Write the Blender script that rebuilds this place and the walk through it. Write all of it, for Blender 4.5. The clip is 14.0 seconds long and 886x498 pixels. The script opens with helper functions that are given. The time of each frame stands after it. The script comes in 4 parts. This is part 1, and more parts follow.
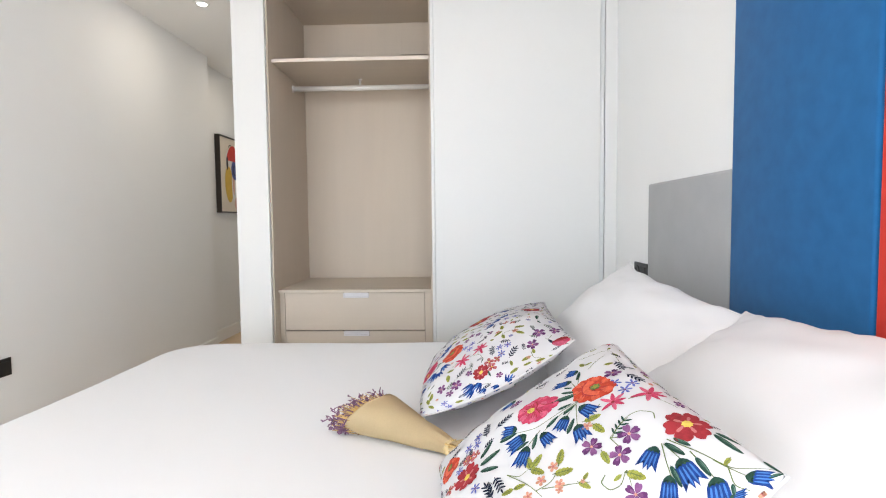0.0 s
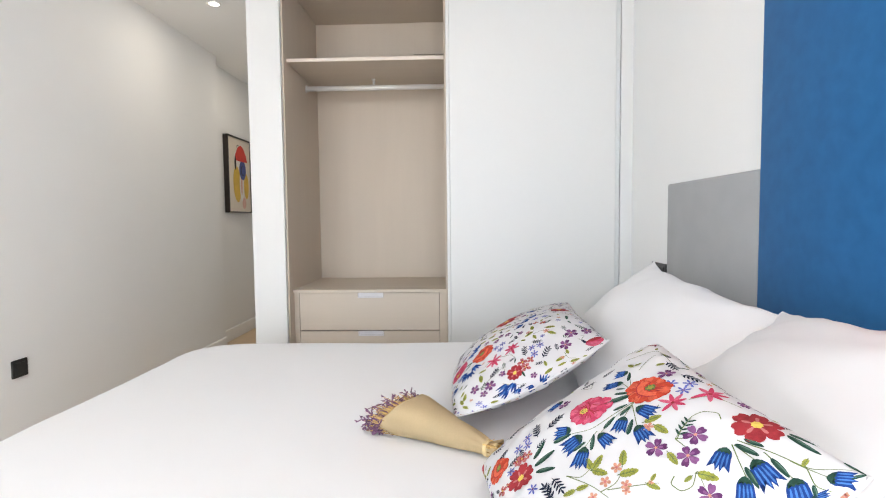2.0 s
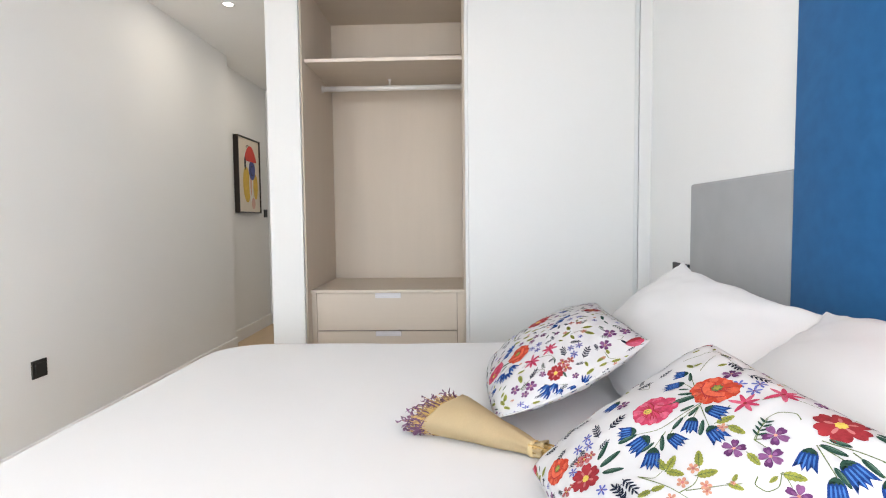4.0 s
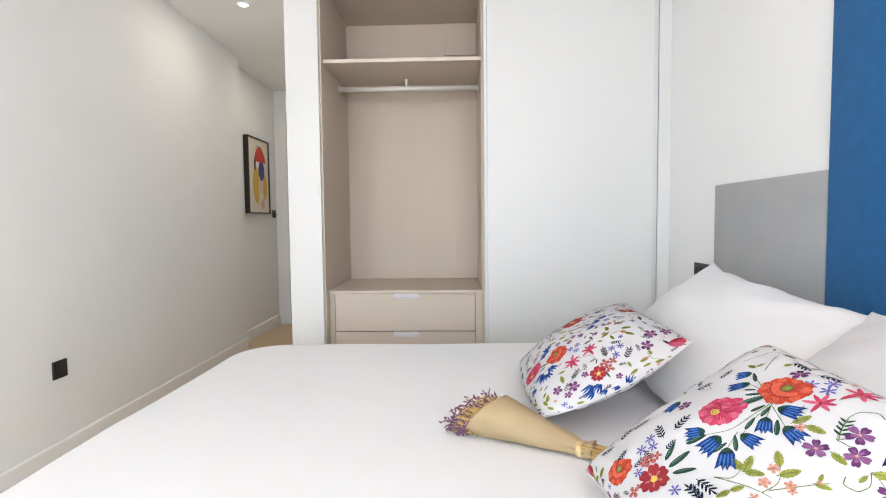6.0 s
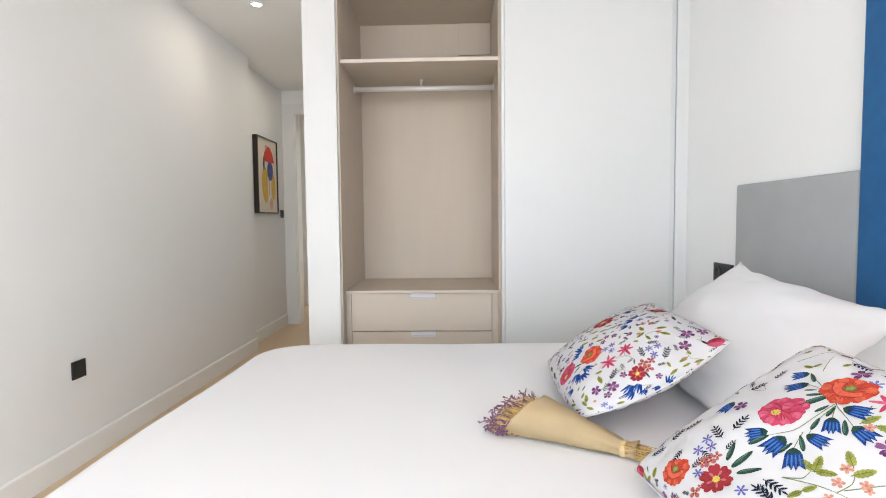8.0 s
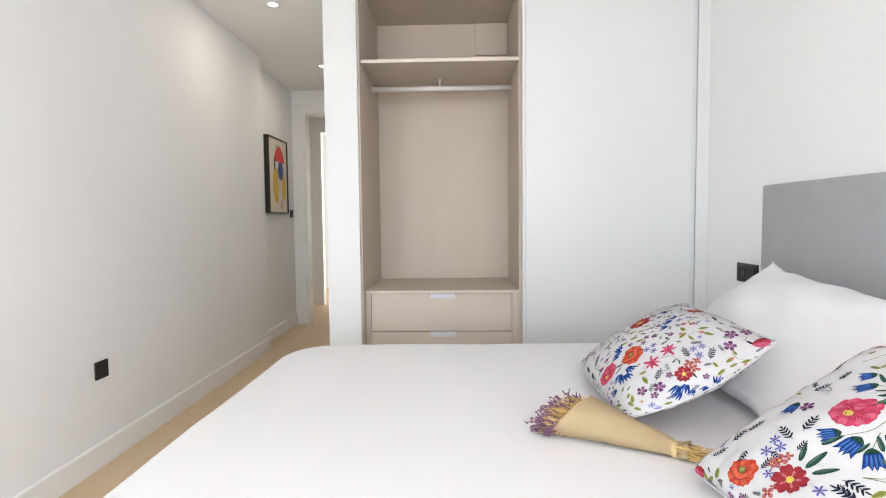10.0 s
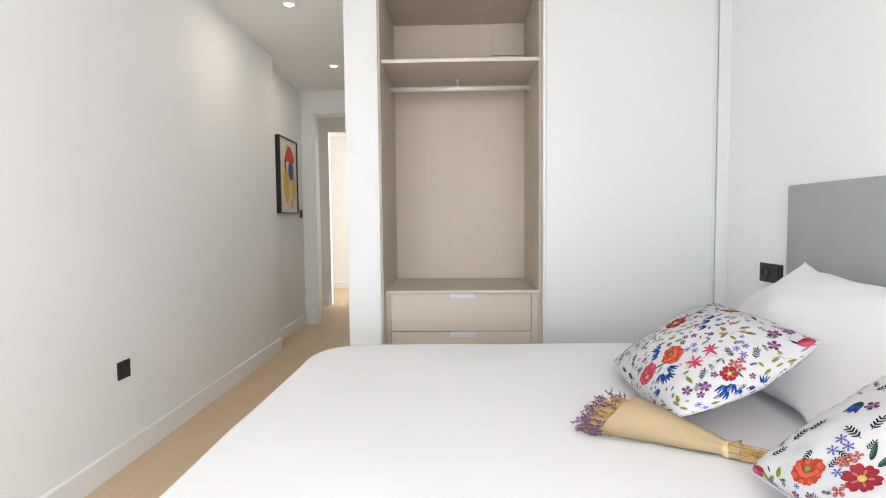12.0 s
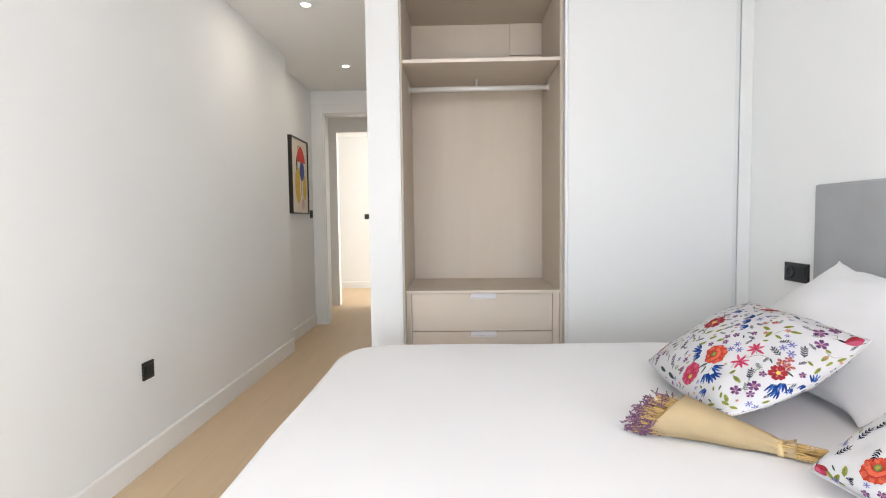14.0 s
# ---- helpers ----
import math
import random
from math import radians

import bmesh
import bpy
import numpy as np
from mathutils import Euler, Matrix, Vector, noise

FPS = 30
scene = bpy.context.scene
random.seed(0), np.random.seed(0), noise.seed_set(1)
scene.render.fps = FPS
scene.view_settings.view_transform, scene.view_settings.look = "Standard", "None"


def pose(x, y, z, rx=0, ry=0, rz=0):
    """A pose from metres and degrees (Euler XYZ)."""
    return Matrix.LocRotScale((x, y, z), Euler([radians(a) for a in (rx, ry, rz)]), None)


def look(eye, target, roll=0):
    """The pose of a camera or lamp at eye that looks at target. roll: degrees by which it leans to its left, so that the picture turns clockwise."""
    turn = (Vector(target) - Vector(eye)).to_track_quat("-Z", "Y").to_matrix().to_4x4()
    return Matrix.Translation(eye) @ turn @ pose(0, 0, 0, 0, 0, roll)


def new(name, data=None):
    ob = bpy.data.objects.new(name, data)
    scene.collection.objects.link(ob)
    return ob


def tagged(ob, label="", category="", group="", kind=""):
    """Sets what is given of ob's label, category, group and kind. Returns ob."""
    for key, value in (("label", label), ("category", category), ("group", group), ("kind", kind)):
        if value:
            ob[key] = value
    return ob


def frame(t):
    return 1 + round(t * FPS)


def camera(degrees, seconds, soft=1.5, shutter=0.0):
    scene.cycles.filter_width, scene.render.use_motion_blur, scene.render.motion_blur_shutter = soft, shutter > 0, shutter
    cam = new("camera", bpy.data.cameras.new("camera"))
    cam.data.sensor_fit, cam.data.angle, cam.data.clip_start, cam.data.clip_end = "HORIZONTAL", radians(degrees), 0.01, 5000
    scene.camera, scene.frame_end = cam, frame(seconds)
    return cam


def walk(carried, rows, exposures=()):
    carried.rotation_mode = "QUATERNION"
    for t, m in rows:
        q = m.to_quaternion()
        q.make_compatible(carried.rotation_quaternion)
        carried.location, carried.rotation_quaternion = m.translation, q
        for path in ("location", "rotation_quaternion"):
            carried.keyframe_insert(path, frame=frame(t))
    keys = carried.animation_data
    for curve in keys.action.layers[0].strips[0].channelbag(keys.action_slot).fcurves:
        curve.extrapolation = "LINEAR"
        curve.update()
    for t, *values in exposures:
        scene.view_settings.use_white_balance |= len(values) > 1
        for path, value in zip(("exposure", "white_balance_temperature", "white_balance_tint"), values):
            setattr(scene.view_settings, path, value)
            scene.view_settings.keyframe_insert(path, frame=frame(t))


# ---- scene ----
cam = camera(82.0, 14.0, soft=1.1)
PATH = [
    (0, (2.115, 0.349, 1.102), (2.049, 2.345, 0.989), -0.6),
    (0.5, (2.093, 0.349, 1.103), (2.027, 2.344, 0.989), -0.6),
    (1, (2.073, 0.347, 1.103), (2.008, 2.343, 0.989), -0.6),
    (1.5, (2.057, 0.348, 1.103), (1.991, 2.343, 0.989), -0.6),
    (2, (2.038, 0.347, 1.104), (1.972, 2.343, 0.990), -0.6),
    (2.5, (2.017, 0.347, 1.104), (1.951, 2.342, 0.990), -0.6),
    (3, (1.995, 0.347, 1.104), (1.928, 2.342, 0.991), -0.6),
    (5.5, (1.869, 0.341, 1.107), (1.806, 2.336, 0.994), -0.6),
    (6, (1.846, 0.341, 1.106), (1.783, 2.337, 0.995), -0.6),
    (6.5, (1.822, 0.340, 1.107), (1.759, 2.336, 0.995), -0.6),
    (7, (1.801, 0.340, 1.107), (1.740, 2.336, 0.995), -0.6),
    (7.5, (1.782, 0.339, 1.107), (1.719, 2.335, 0.995), -0.6),
    (8, (1.756, 0.338, 1.108), (1.695, 2.334, 0.996), -0.6),
    (10.5, (1.624, 0.333, 1.111), (1.565, 2.329, 0.998), -0.6),
    (11, (1.600, 0.332, 1.111), (1.541, 2.328, 0.998), -0.6),
    (11.5, (1.573, 0.331, 1.111), (1.515, 2.327, 0.999), -0.6),
    (12, (1.543, 0.330, 1.111), (1.486, 2.326, 0.999), -0.6),
    (12.5, (1.515, 0.330, 1.111), (1.457, 2.326, 0.999), -0.6),
    (13, (1.486, 0.328, 1.113), (1.428, 2.324, 1.000), -0.6),
    (13.5, (1.459, 0.328, 1.113), (1.402, 2.324, 1.000), -0.6),
    (14, (1.431, 0.327, 1.112), (1.375, 2.323, 1.000), -0.7),
]
walk(cam, [(t, look(eye, target, roll)) for t, eye, target, roll in PATH])

# ---- world, lights, exposure ----
WORLD = bpy.data.worlds.new("daylight")
scene.world = WORLD
WORLD.use_nodes = True
_nt = WORLD.node_tree
_sky = _nt.nodes.new("ShaderNodeTexSky")
_sky.sky_type = "NISHITA"
_sky.sun_disc = False
_sky.sun_elevation = radians(38)
_sky.sun_rotation = radians(150)
_nt.links.new(_sky.outputs[0], _nt.nodes["Background"].inputs[0])
_nt.nodes["Background"].inputs[1].default_value = 0.12
scene.view_settings.exposure = -0.56

CEIL = 2.50      # ceiling height
RW = 2.899       # inner face of the headboard wall
BACK = -4.80     # inner face of the unseen wall with the added window


def area_lamp(name, m, sx, sy, watts, color, shape="RECTANGLE"):
    d = bpy.data.lights.new(name, "AREA")
    d.shape, d.size, d.size_y, d.energy, d.color = shape, sx, sy, watts, color
    ob = new(name, d)
    ob.matrix_world = m
    return ob


# added sky lamps: three in unseen bedroom windows, one in an unseen far-room opening
area_lamp("back_daylight_fill", pose(1.45, BACK - 0.06, 1.25, 90, 0, 0), 2.6, 2.2, 142, (0.828, 0.906, 1.0))
area_lamp("right_daylight_fill", pose(RW + 0.06, -2.70, 1.25, 90, 0, 90), 2.3, 2.2, 285, (0.828, 0.906, 1.0))
area_lamp("left_daylight_fill", pose(-0.06, -2.50, 1.25, 90, 0, -90), 2.5, 2.2, 236, (0.828, 0.906, 1.0))
# hidden source added to brighten the far room and hall
area_lamp("far_room_fill", pose(2.35, 7.9, 1.4, 90, 0, 90), 1.2, 1.6, 95, (1.0, 0.975, 0.92))

# ---- materials ----
def mat(name, color, rough=0.5, metal=0.0, amount=0.06, scale=6.0, fine=220.0, bump=0.15, dist=0.001,
        stretch=(1, 1, 1), spec=0.5, sheen=0.0, per_object=0.0, per_island=0.0, dark=None):
    """A paint, cloth or board: colour varied at two scales, and fine relief."""
    m = bpy.data.materials.new(name)
    m.use_nodes = True
    nt = m.node_tree
    b = nt.nodes["Principled BSDF"]
    L = nt.links.new
    tc = nt.nodes.new("ShaderNodeTexCoord")
    mp = nt.nodes.new("ShaderNodeMapping")
    mp.inputs["Scale"].default_value = stretch
    L(tc.outputs["Object"], mp.inputs["Vector"])
    n1 = nt.nodes.new("ShaderNodeTexNoise")
    n1.inputs["Scale"].default_value, n1.inputs["Detail"].default_value = scale, 4
    n2 = nt.nodes.new("ShaderNodeTexNoise")
    n2.inputs["Scale"].default_value, n2.inputs["Detail"].default_value = fine, 3
    for n in (n1, n2):
        L(mp.outputs["Vector"], n.inputs["Vector"])
    add = nt.nodes.new("ShaderNodeMath")
    add.operation = "MULTIPLY_ADD"
    L(n2.outputs["Fac"], add.inputs[0])
    add.inputs[1].default_value = 0.5
    L(n1.outputs["Fac"], add.inputs[2])
    last = add.outputs[0]
    if per_object or per_island:
        if per_object:
            info = nt.nodes.new("ShaderNodeObjectInfo").outputs["Random"]
        else:
            info = nt.nodes.new("ShaderNodeNewGeometry").outputs["Random Per Island"]
        a2 = nt.nodes.new("ShaderNodeMath")
        a2.operation = "MULTIPLY_ADD"
        L(info, a2.inputs[0])
        a2.inputs[1].default_value = per_object or per_island
        L(last, a2.inputs[2])
        last = a2.outputs[0]
    ramp = nt.nodes.new("ShaderNodeValToRGB")
    lo = [c * (1 - amount) for c in color] if dark is None else dark
    hi = [min(1, c * (1 + amount)) for c in color]
    ramp.color_ramp.elements[0].position, ramp.color_ramp.elements[1].position = 0.45, 1.05
    ramp.color_ramp.elements[0].color = (*lo, 1)
    ramp.color_ramp.elements[1].color = (*hi, 1)
    L(last, ramp.inputs["Fac"])
    L(ramp.outputs["Color"], b.inputs["Base Color"])
    b.inputs["Roughness"].default_value = rough
    b.inputs["Metallic"].default_value = metal
    b.inputs["Specular IOR Level"].default_value = spec
    if sheen:
        b.inputs["Sheen Weight"].default_value = sheen
    if bump:
        bp = nt.nodes.new("ShaderNodeBump")
        bp.inputs["Strength"].default_value, bp.inputs["Distance"].default_value = bump, dist
        L(last if not (per_object or per_island) else add.outputs[0], bp.inputs["Height"])
        L(bp.outputs["Normal"], b.inputs["Normal"])
    return m


def glow(name, color, strength):
    m = bpy.data.materials.new(name)
    m.use_nodes = True
    b = m.node_tree.nodes["Principled BSDF"]
    b.inputs["Base Color"].default_value = (*color, 1)
    b.inputs["Emission Color"].default_value = (*color, 1)
    b.inputs["Emission Strength"].default_value = strength
    return m


PAINT = mat("wall_paint", (0.868, 0.866, 0.856), 0.75, amount=0.015, scale=1.5, fine=160, bump=0.12, dist=0.0008, spec=0.3)
CEILP = mat("ceiling_paint", (0.92, 0.92, 0.915), 0.85, amount=0.012, scale=1.2, fine=200, bump=0.1, spec=0.2)
TRIM = mat("trim_lacquer", (0.80, 0.795, 0.785), 0.35, amount=0.012, scale=3, fine=90, bump=0.04)
SKIRT = mat("skirting_lacquer", (0.87, 0.855, 0.835), 0.4, amount=0.015, scale=3, fine=90, bump=0.04)
LACQ = mat("door_lacquer", (0.69, 0.69, 0.68), 0.45, amount=0.01, scale=1.3, fine=60, bump=0.03)
LINEN = mat("linen_melamine", (0.555, 0.475, 0.39), 0.55, amount=0.03, scale=14, fine=420, bump=0.12, dist=0.0004, stretch=(1, 1, 0.08))
LINEN_H = mat("linen_melamine_flat", (0.565, 0.487, 0.402), 0.5, amount=0.03, scale=14, fine=420, bump=0.12, dist=0.0004, stretch=(0.08, 1, 1))
EDGE = mat("edge_band", (0.66, 0.575, 0.50), 0.5, amount=0.03, bump=0.03)
# dark brown: painted shade behind the drawers, also plank joints and socket holes
GAP = mat("shadow_gap", (0.16, 0.13, 0.11), 0.8, amount=0.1, bump=0.0)
PULL = mat("pull_aluminium", (0.66, 0.645, 0.66), 0.45, 0.05, amount=0.03, scale=20, fine=500, bump=0.05, stretch=(0.1, 1, 1))
RODM = mat("rail_lacquer", (0.72, 0.69, 0.66), 0.3, 0.1, amount=0.02, bump=0.02)
CHROME = mat("chrome", (0.75, 0.75, 0.76), 0.15, 1.0, amount=0.03, bump=0.0)
ALU = mat("profile_grey", (0.64, 0.655, 0.655), 0.4, 0.2, amount=0.03, bump=0.02)
OAK = mat("oak_floor", (0.64, 0.475, 0.305), 0.5, amount=0.05, scale=5, fine=90, bump=0.1, dist=0.0006, stretch=(3.0, 0.25, 1), per_object=0.05)
COTTON = mat("white_cotton", (0.70, 0.692, 0.694), 0.9, amount=0.012, scale=4, fine=700, bump=0.18, dist=0.0004, spec=0.15, sheen=0.15)
SHEET = mat("white_bedspread", (0.78, 0.772, 0.774), 0.9, amount=0.012, scale=2.5, fine=600, bump=0.2, dist=0.0005, spec=0.15, sheen=0.1)
CANVAS = mat("cushion_cloth", (0.61, 0.602, 0.612), 0.85, amount=0.015, scale=6, fine=900, bump=0.3, dist=0.0003, spec=0.2)
GREYF = mat("grey_upholstery", (0.37, 0.375, 0.38), 0.9, amount=0.05, scale=9, fine=750, bump=0.35, dist=0.0006, spec=0.15, sheen=0.2)
BLUEF = mat("blue_upholstery", (0.014, 0.108, 0.280), 0.9, amount=0.11, scale=24, fine=480, bump=0.35, dist=0.0006, spec=0.15, sheen=0.12)
REDF = mat("red_upholstery", (0.62, 0.035, 0.02), 0.9, amount=0.1, scale=10, fine=480, bump=0.35, dist=0.0006, spec=0.15, sheen=0.12)
BLACK = mat("black_plastic", (0.012, 0.012, 0.012), 0.4, amount=0.1, bump=0.03)
BLACK2 = mat("black_plastic_satin", (0.02, 0.02, 0.02), 0.55, amount=0.1, bump=0.03)
FRAMEB = mat("dark_wood_frame", (0.022, 0.014, 0.010), 0.45, amount=0.25, scale=30, fine=300, bump=0.1, stretch=(1, 1, 0.1))
PAPER = mat("art_paper", (0.74, 0.66, 0.55), 0.8, amount=0.03, scale=8, fine=400, bump=0.05)
A_RED = mat("art_red", (0.62, 0.055, 0.04), 0.8, amount=0.12, scale=14, bump=0.03)
A_YEL = mat("art_ochre", (0.66, 0.43, 0.07), 0.8, amount=0.15, scale=14, bump=0.03)
A_BLU = mat("art_blue", (0.07, 0.09, 0.27), 0.8, amount=0.15, scale=14, bump=0.03)
A_BLK = mat("art_black", (0.03, 0.025, 0.025), 0.8, amount=0.1, bump=0.0)
A_PNK = mat("art_pink", (0.66, 0.40, 0.32), 0.8, amount=0.1, scale=14, bump=0.0)
A_WHT = mat("art_white", (0.78, 0.75, 0.70), 0.8, amount=0.03, bump=0.0)
KRAFT = mat("kraft_paper", (0.69, 0.54, 0.32), 0.75, amount=0.06, scale=12, fine=350, bump=0.15, dist=0.0006)
STRAW = mat("dried_stem", (0.50, 0.33, 0.12), 0.8, dark=(0.13, 0.07, 0.025), amount=0.35, scale=40, bump=0.05, per_island=0.35)
LAVND = mat("dried_lavender", (0.14, 0.065, 0.12), 0.9, dark=(0.028, 0.014, 0.028), amount=0.4, scale=60, bump=0.1, per_island=0.5)
RAFFIA = mat("raffia", (0.64, 0.48, 0.25), 0.8, amount=0.12, scale=60, bump=0.1)
LAMPRING = mat("lamp_ring", (0.78, 0.78, 0.77), 0.4, amount=0.02, bump=0.0)
LAMPGLOW = glow("lamp_glow", (1.0, 0.93, 0.82), 14.0)
BASEF = mat("bed_base_fabric", (0.30, 0.30, 0.31), 0.9, amount=0.06, fine=500, bump=0.2)


# ---- mesh helpers ----
def mesh_of(name, bm, material, smooth=False):
    me = bpy.data.meshes.new(name)
    bm.normal_update()
    bm.to_mesh(me)
    bm.free()
    for m in material if isinstance(material, (list, tuple)) else [material]:
        me.materials.append(m)
    if smooth:
        me.polygons.foreach_set("use_smooth", [True] * len(me.polygons))
    return me


def part(name, bm, material, parent, label="", smooth=False):
    ob = new(name, mesh_of(name, bm, material, smooth))
    ob.parent = parent
    if label:
        tagged(ob, label)
    return ob


def thing(name, at, label, category, group=""):
    ob = new(name)
    ob.location = at
    ob.empty_display_size = 0.05
    bpy.context.view_layer.update()
    return tagged(ob, label, category, group)


def solid(name, bm, material, label="", category="", kind="", smooth=False):
    return tagged(new(name, mesh_of(name, bm, material, smooth)), label, category, "", kind)


def box(x0, y0, z0, x1, y1, z1, bevel=0.0, seg=2, bm=None):
    one = bmesh.new()
    bmesh.ops.create_cube(one, size=1.0)
    for v in one.verts:
        v.co = Vector(((x0 + x1) / 2 + v.co.x * (x1 - x0), (y0 + y1) / 2 + v.co.y * (y1 - y0), (z0 + z1) / 2 + v.co.z * (z1 - z0)))
    if bevel:
        bmesh.ops.bevel(one, geom=list(one.edges), offset=bevel, segments=seg, affect="EDGES", profile=0.5)
    if bm is None:
        return one
    join(bm, one)
    return bm


def join(bm, other):
    verts = [bm.verts.new(v.co) for v in other.verts]
    other.verts.index_update()
    for f in other.faces:
        nf = bm.faces.new([verts[v.index] for v in f.verts])
        nf.smooth, nf.material_index = f.smooth, f.material_index
    other.free()
    return bm


def cyl(p, q, r, n=16, r2=None, bm=None):
    one = bmesh.new()
    p, q = Vector(p), Vector(q)
    bmesh.ops.create_cone(one, cap_ends=True, segments=n, radius1=r, radius2=r if r2 is None else r2, depth=(q - p).length)
    m = Matrix.Translation((p + q) / 2) @ (q - p).to_track_quat("Z", "Y").to_matrix().to_4x4()
    bmesh.ops.transform(one, matrix=m, verts=one.verts)
    for f in one.faces:
        f.smooth = len(f.verts) == 4
    if bm is None:
        return one
    return join(bm, one)


def local(bm, ob):
    """Move world-space geometry into the space of its thing."""
    bmesh.ops.translate(bm, verts=bm.verts, vec=-Vector(ob.location))
    return bm


# ---- structure ----
T = 0.12
bmw = box(-T, -1.20, 0, 0, 4.66, CEIL, bm=box(-0.34, 4.66, 0, -0.115, 5.79, CEIL))
box(-T, BACK, 0, 0, -3.80, CEIL, bm=bmw)
box(-T, -3.80, 2.38, 0, -1.20, CEIL, bm=bmw)
box(-T, -3.80, 0, 0, -1.20, 0.12, bm=bmw)
solid("wall_left", bmw, PAINT, "smooth white painted wall", "wall", "structure")
bmw = box(RW, -1.50, 0, RW + T, 3.62, CEIL)
box(RW, BACK - T, 0, RW + T, -3.90, CEIL, bm=bmw)
box(RW, -3.90, 2.38, RW + T, -1.50, CEIL, bm=bmw)
box(RW, -3.90, 0, RW + T, -1.50, 0.12, bm=bmw)
solid("wall_right", bmw, PAINT, "smooth white painted wall behind the headboard", "wall", "structure")
bmw = box(-T, BACK - T, 0, 0.10, BACK, CEIL)
box(2.80, BACK - T, 0, RW, BACK, CEIL, bm=bmw)
box(0.10, BACK - T, 2.38, 2.80, BACK, CEIL, bm=bmw)
box(0.10, BACK - T, 0, 2.80, BACK, 0.12, bm=bmw)
solid("wall_back", bmw, PAINT, "unseen white painted wall around the added window", "wall", "structure")
solid("wall_closet_side", box(0.985, 2.91, 0, 1.139, 5.79, CEIL), LACQ, "white partition beside the wardrobe", "wall", "structure")
solid("wall_closet_back", box(1.139, 3.62, 0, RW + T, 3.74, CEIL), PAINT, "white wall behind the wardrobe", "wall", "structure")
bmw = box(-0.34, 5.79, 0, 0.016, 5.93, CEIL)
box(0.83, 5.79, 0, 1.139, 5.93, CEIL, bm=bmw)
box(0.016, 5.79, 2.265, 0.83, 5.93, CEIL, bm=bmw)
solid("wall_corridor_end", bmw, PAINT, "white wall with an open doorway", "wall", "structure")
# hall with a second doorway, and the far room
solid("wall_hall_left", box(-0.70, 5.93, 0, -0.58, 7.0, CEIL), PAINT, "white hall wall", "wall", "structure")
solid("wall_hall_right", box(1.139, 5.79, 0, 1.26, 7.0, CEIL), PAINT, "white hall wall", "wall", "structure")
solid("wall_hall_near", box(-0.70, 5.79, 0, -0.34, 5.93, CEIL), PAINT, "white hall wall", "wall", "structure")
bmw = box(-0.70, 7.0, 0, -0.13, 7.1, CEIL)
box(0.68, 7.0, 0, 1.26, 7.1, CEIL, bm=bmw)
box(-0.13, 7.0, 2.27, 0.68, 7.1, CEIL, bm=bmw)
solid("wall_hall_end", bmw, PAINT, "white wall with a second open doorway", "wall", "structure")
solid("wall_far", box(-1.6, 8.75, 0, 2.5, 8.87, CEIL), PAINT, "white far wall", "wall", "structure")
solid("wall_far_left", box(-1.72, 7.0, 0, -1.6, 8.87, CEIL), PAINT, "white far wall", "wall", "structure")
# unseen wall; its opening is added for the far room's fill lamp
bmw = box(2.4, 7.0, 0, 2.52, 7.3, CEIL)
box(2.4, 8.5, 0, 2.52, 8.75, CEIL, bm=bmw)
box(2.4, 7.3, 2.2, 2.52, 8.5, CEIL, bm=bmw)
box(2.4, 7.3, 0, 2.52, 8.5, 0.6, bm=bmw)
solid("wall_far_opening", bmw, PAINT, "white far wall", "wall", "structure")
bmw = box(-1.72, 7.0, 0, -0.70, 7.1, CEIL)
box(1.26, 7.0, 0, 2.4, 7.1, CEIL, bm=bmw)
solid("wall_far_near", bmw, PAINT, "white far wall", "wall", "structure")
bmc = box(-0.34, BACK - T, CEIL, RW + T, 5.93, CEIL + 0.1)
box(-1.72, 5.93, CEIL, 2.52, 8.87, CEIL + 0.1, bm=bmc)
solid("ceiling", bmc, CEILP, "plain white painted ceiling", "ceiling", "structure")
bmf = box(-0.34, BACK - T, -0.12, RW + T, 5.93, -0.004)
box(-1.72, 5.93, -0.12, 2.52, 8.87, -0.004, bm=bmf)
floor = solid("floor", bmf, GAP, "light oak plank floor", "floor", "structure")


def skirting(name, x0, y0, x1, y1, nx, ny, h=0.112, t=0.014):
    """A board along a wall foot from (x0, y0) to (x1, y1), standing out towards (nx, ny), its top edge eased."""
    bm = bmesh.new()
    prof = [(0, 0), (t, 0), (t, h - 0.008), (t - 0.002, h - 0.003), (t - 0.006, h), (0, h)]
    ends = [[bm.verts.new((x + nx * a, y + ny * a, b)) for a, b in prof] for x, y in ((x0, y0), (x1, y1))]
    n = len(prof)
    for i in range(n):
        bm.faces.new((ends[0][i], ends[0][(i + 1) % n], ends[1][(i + 1) % n], ends[1][i]))
    bm.faces.new(ends[0][::-1])
    bm.faces.new(ends[1])
    bmesh.ops.recalc_face_normals(bm, faces=bm.faces)
    return solid(name, bm, SKIRT, "white lacquered skirting board", "skirting", "structure")


skirting("baseboard_left", 0, BACK, 0, 4.66, 1, 0)
skirting("baseboard_corridor", -0.115, 4.66, -0.115, 5.775, 1, 0)
skirting("baseboard_right", RW, -1.10, RW, 2.93, -1, 0)
skirting("baseboard_hall", -0.58, 7.0, -0.16, 7.0, 0, -1)
skirting("baseboard_far", -1.6, 8.75, 2.4, 8.75, 0, -1)

# door casing round the corridor opening
bmt = box(-0.113, 5.775, 0, 0.014, 5.792, 2.36, 0.002)
box(0.832, 5.775, 0, 0.925, 5.792, 2.36, 0.002, bm=bmt)
box(0.014, 5.775, 2.263, 0.832, 5.792, 2.36, 0.002, bm=bmt)
box(0.014, 5.792, 0, 0.030, 5.935, 2.263, bm=bmt)
box(0.030, 5.792, 2.249, 0.83, 5.935, 2.263, bm=bmt)
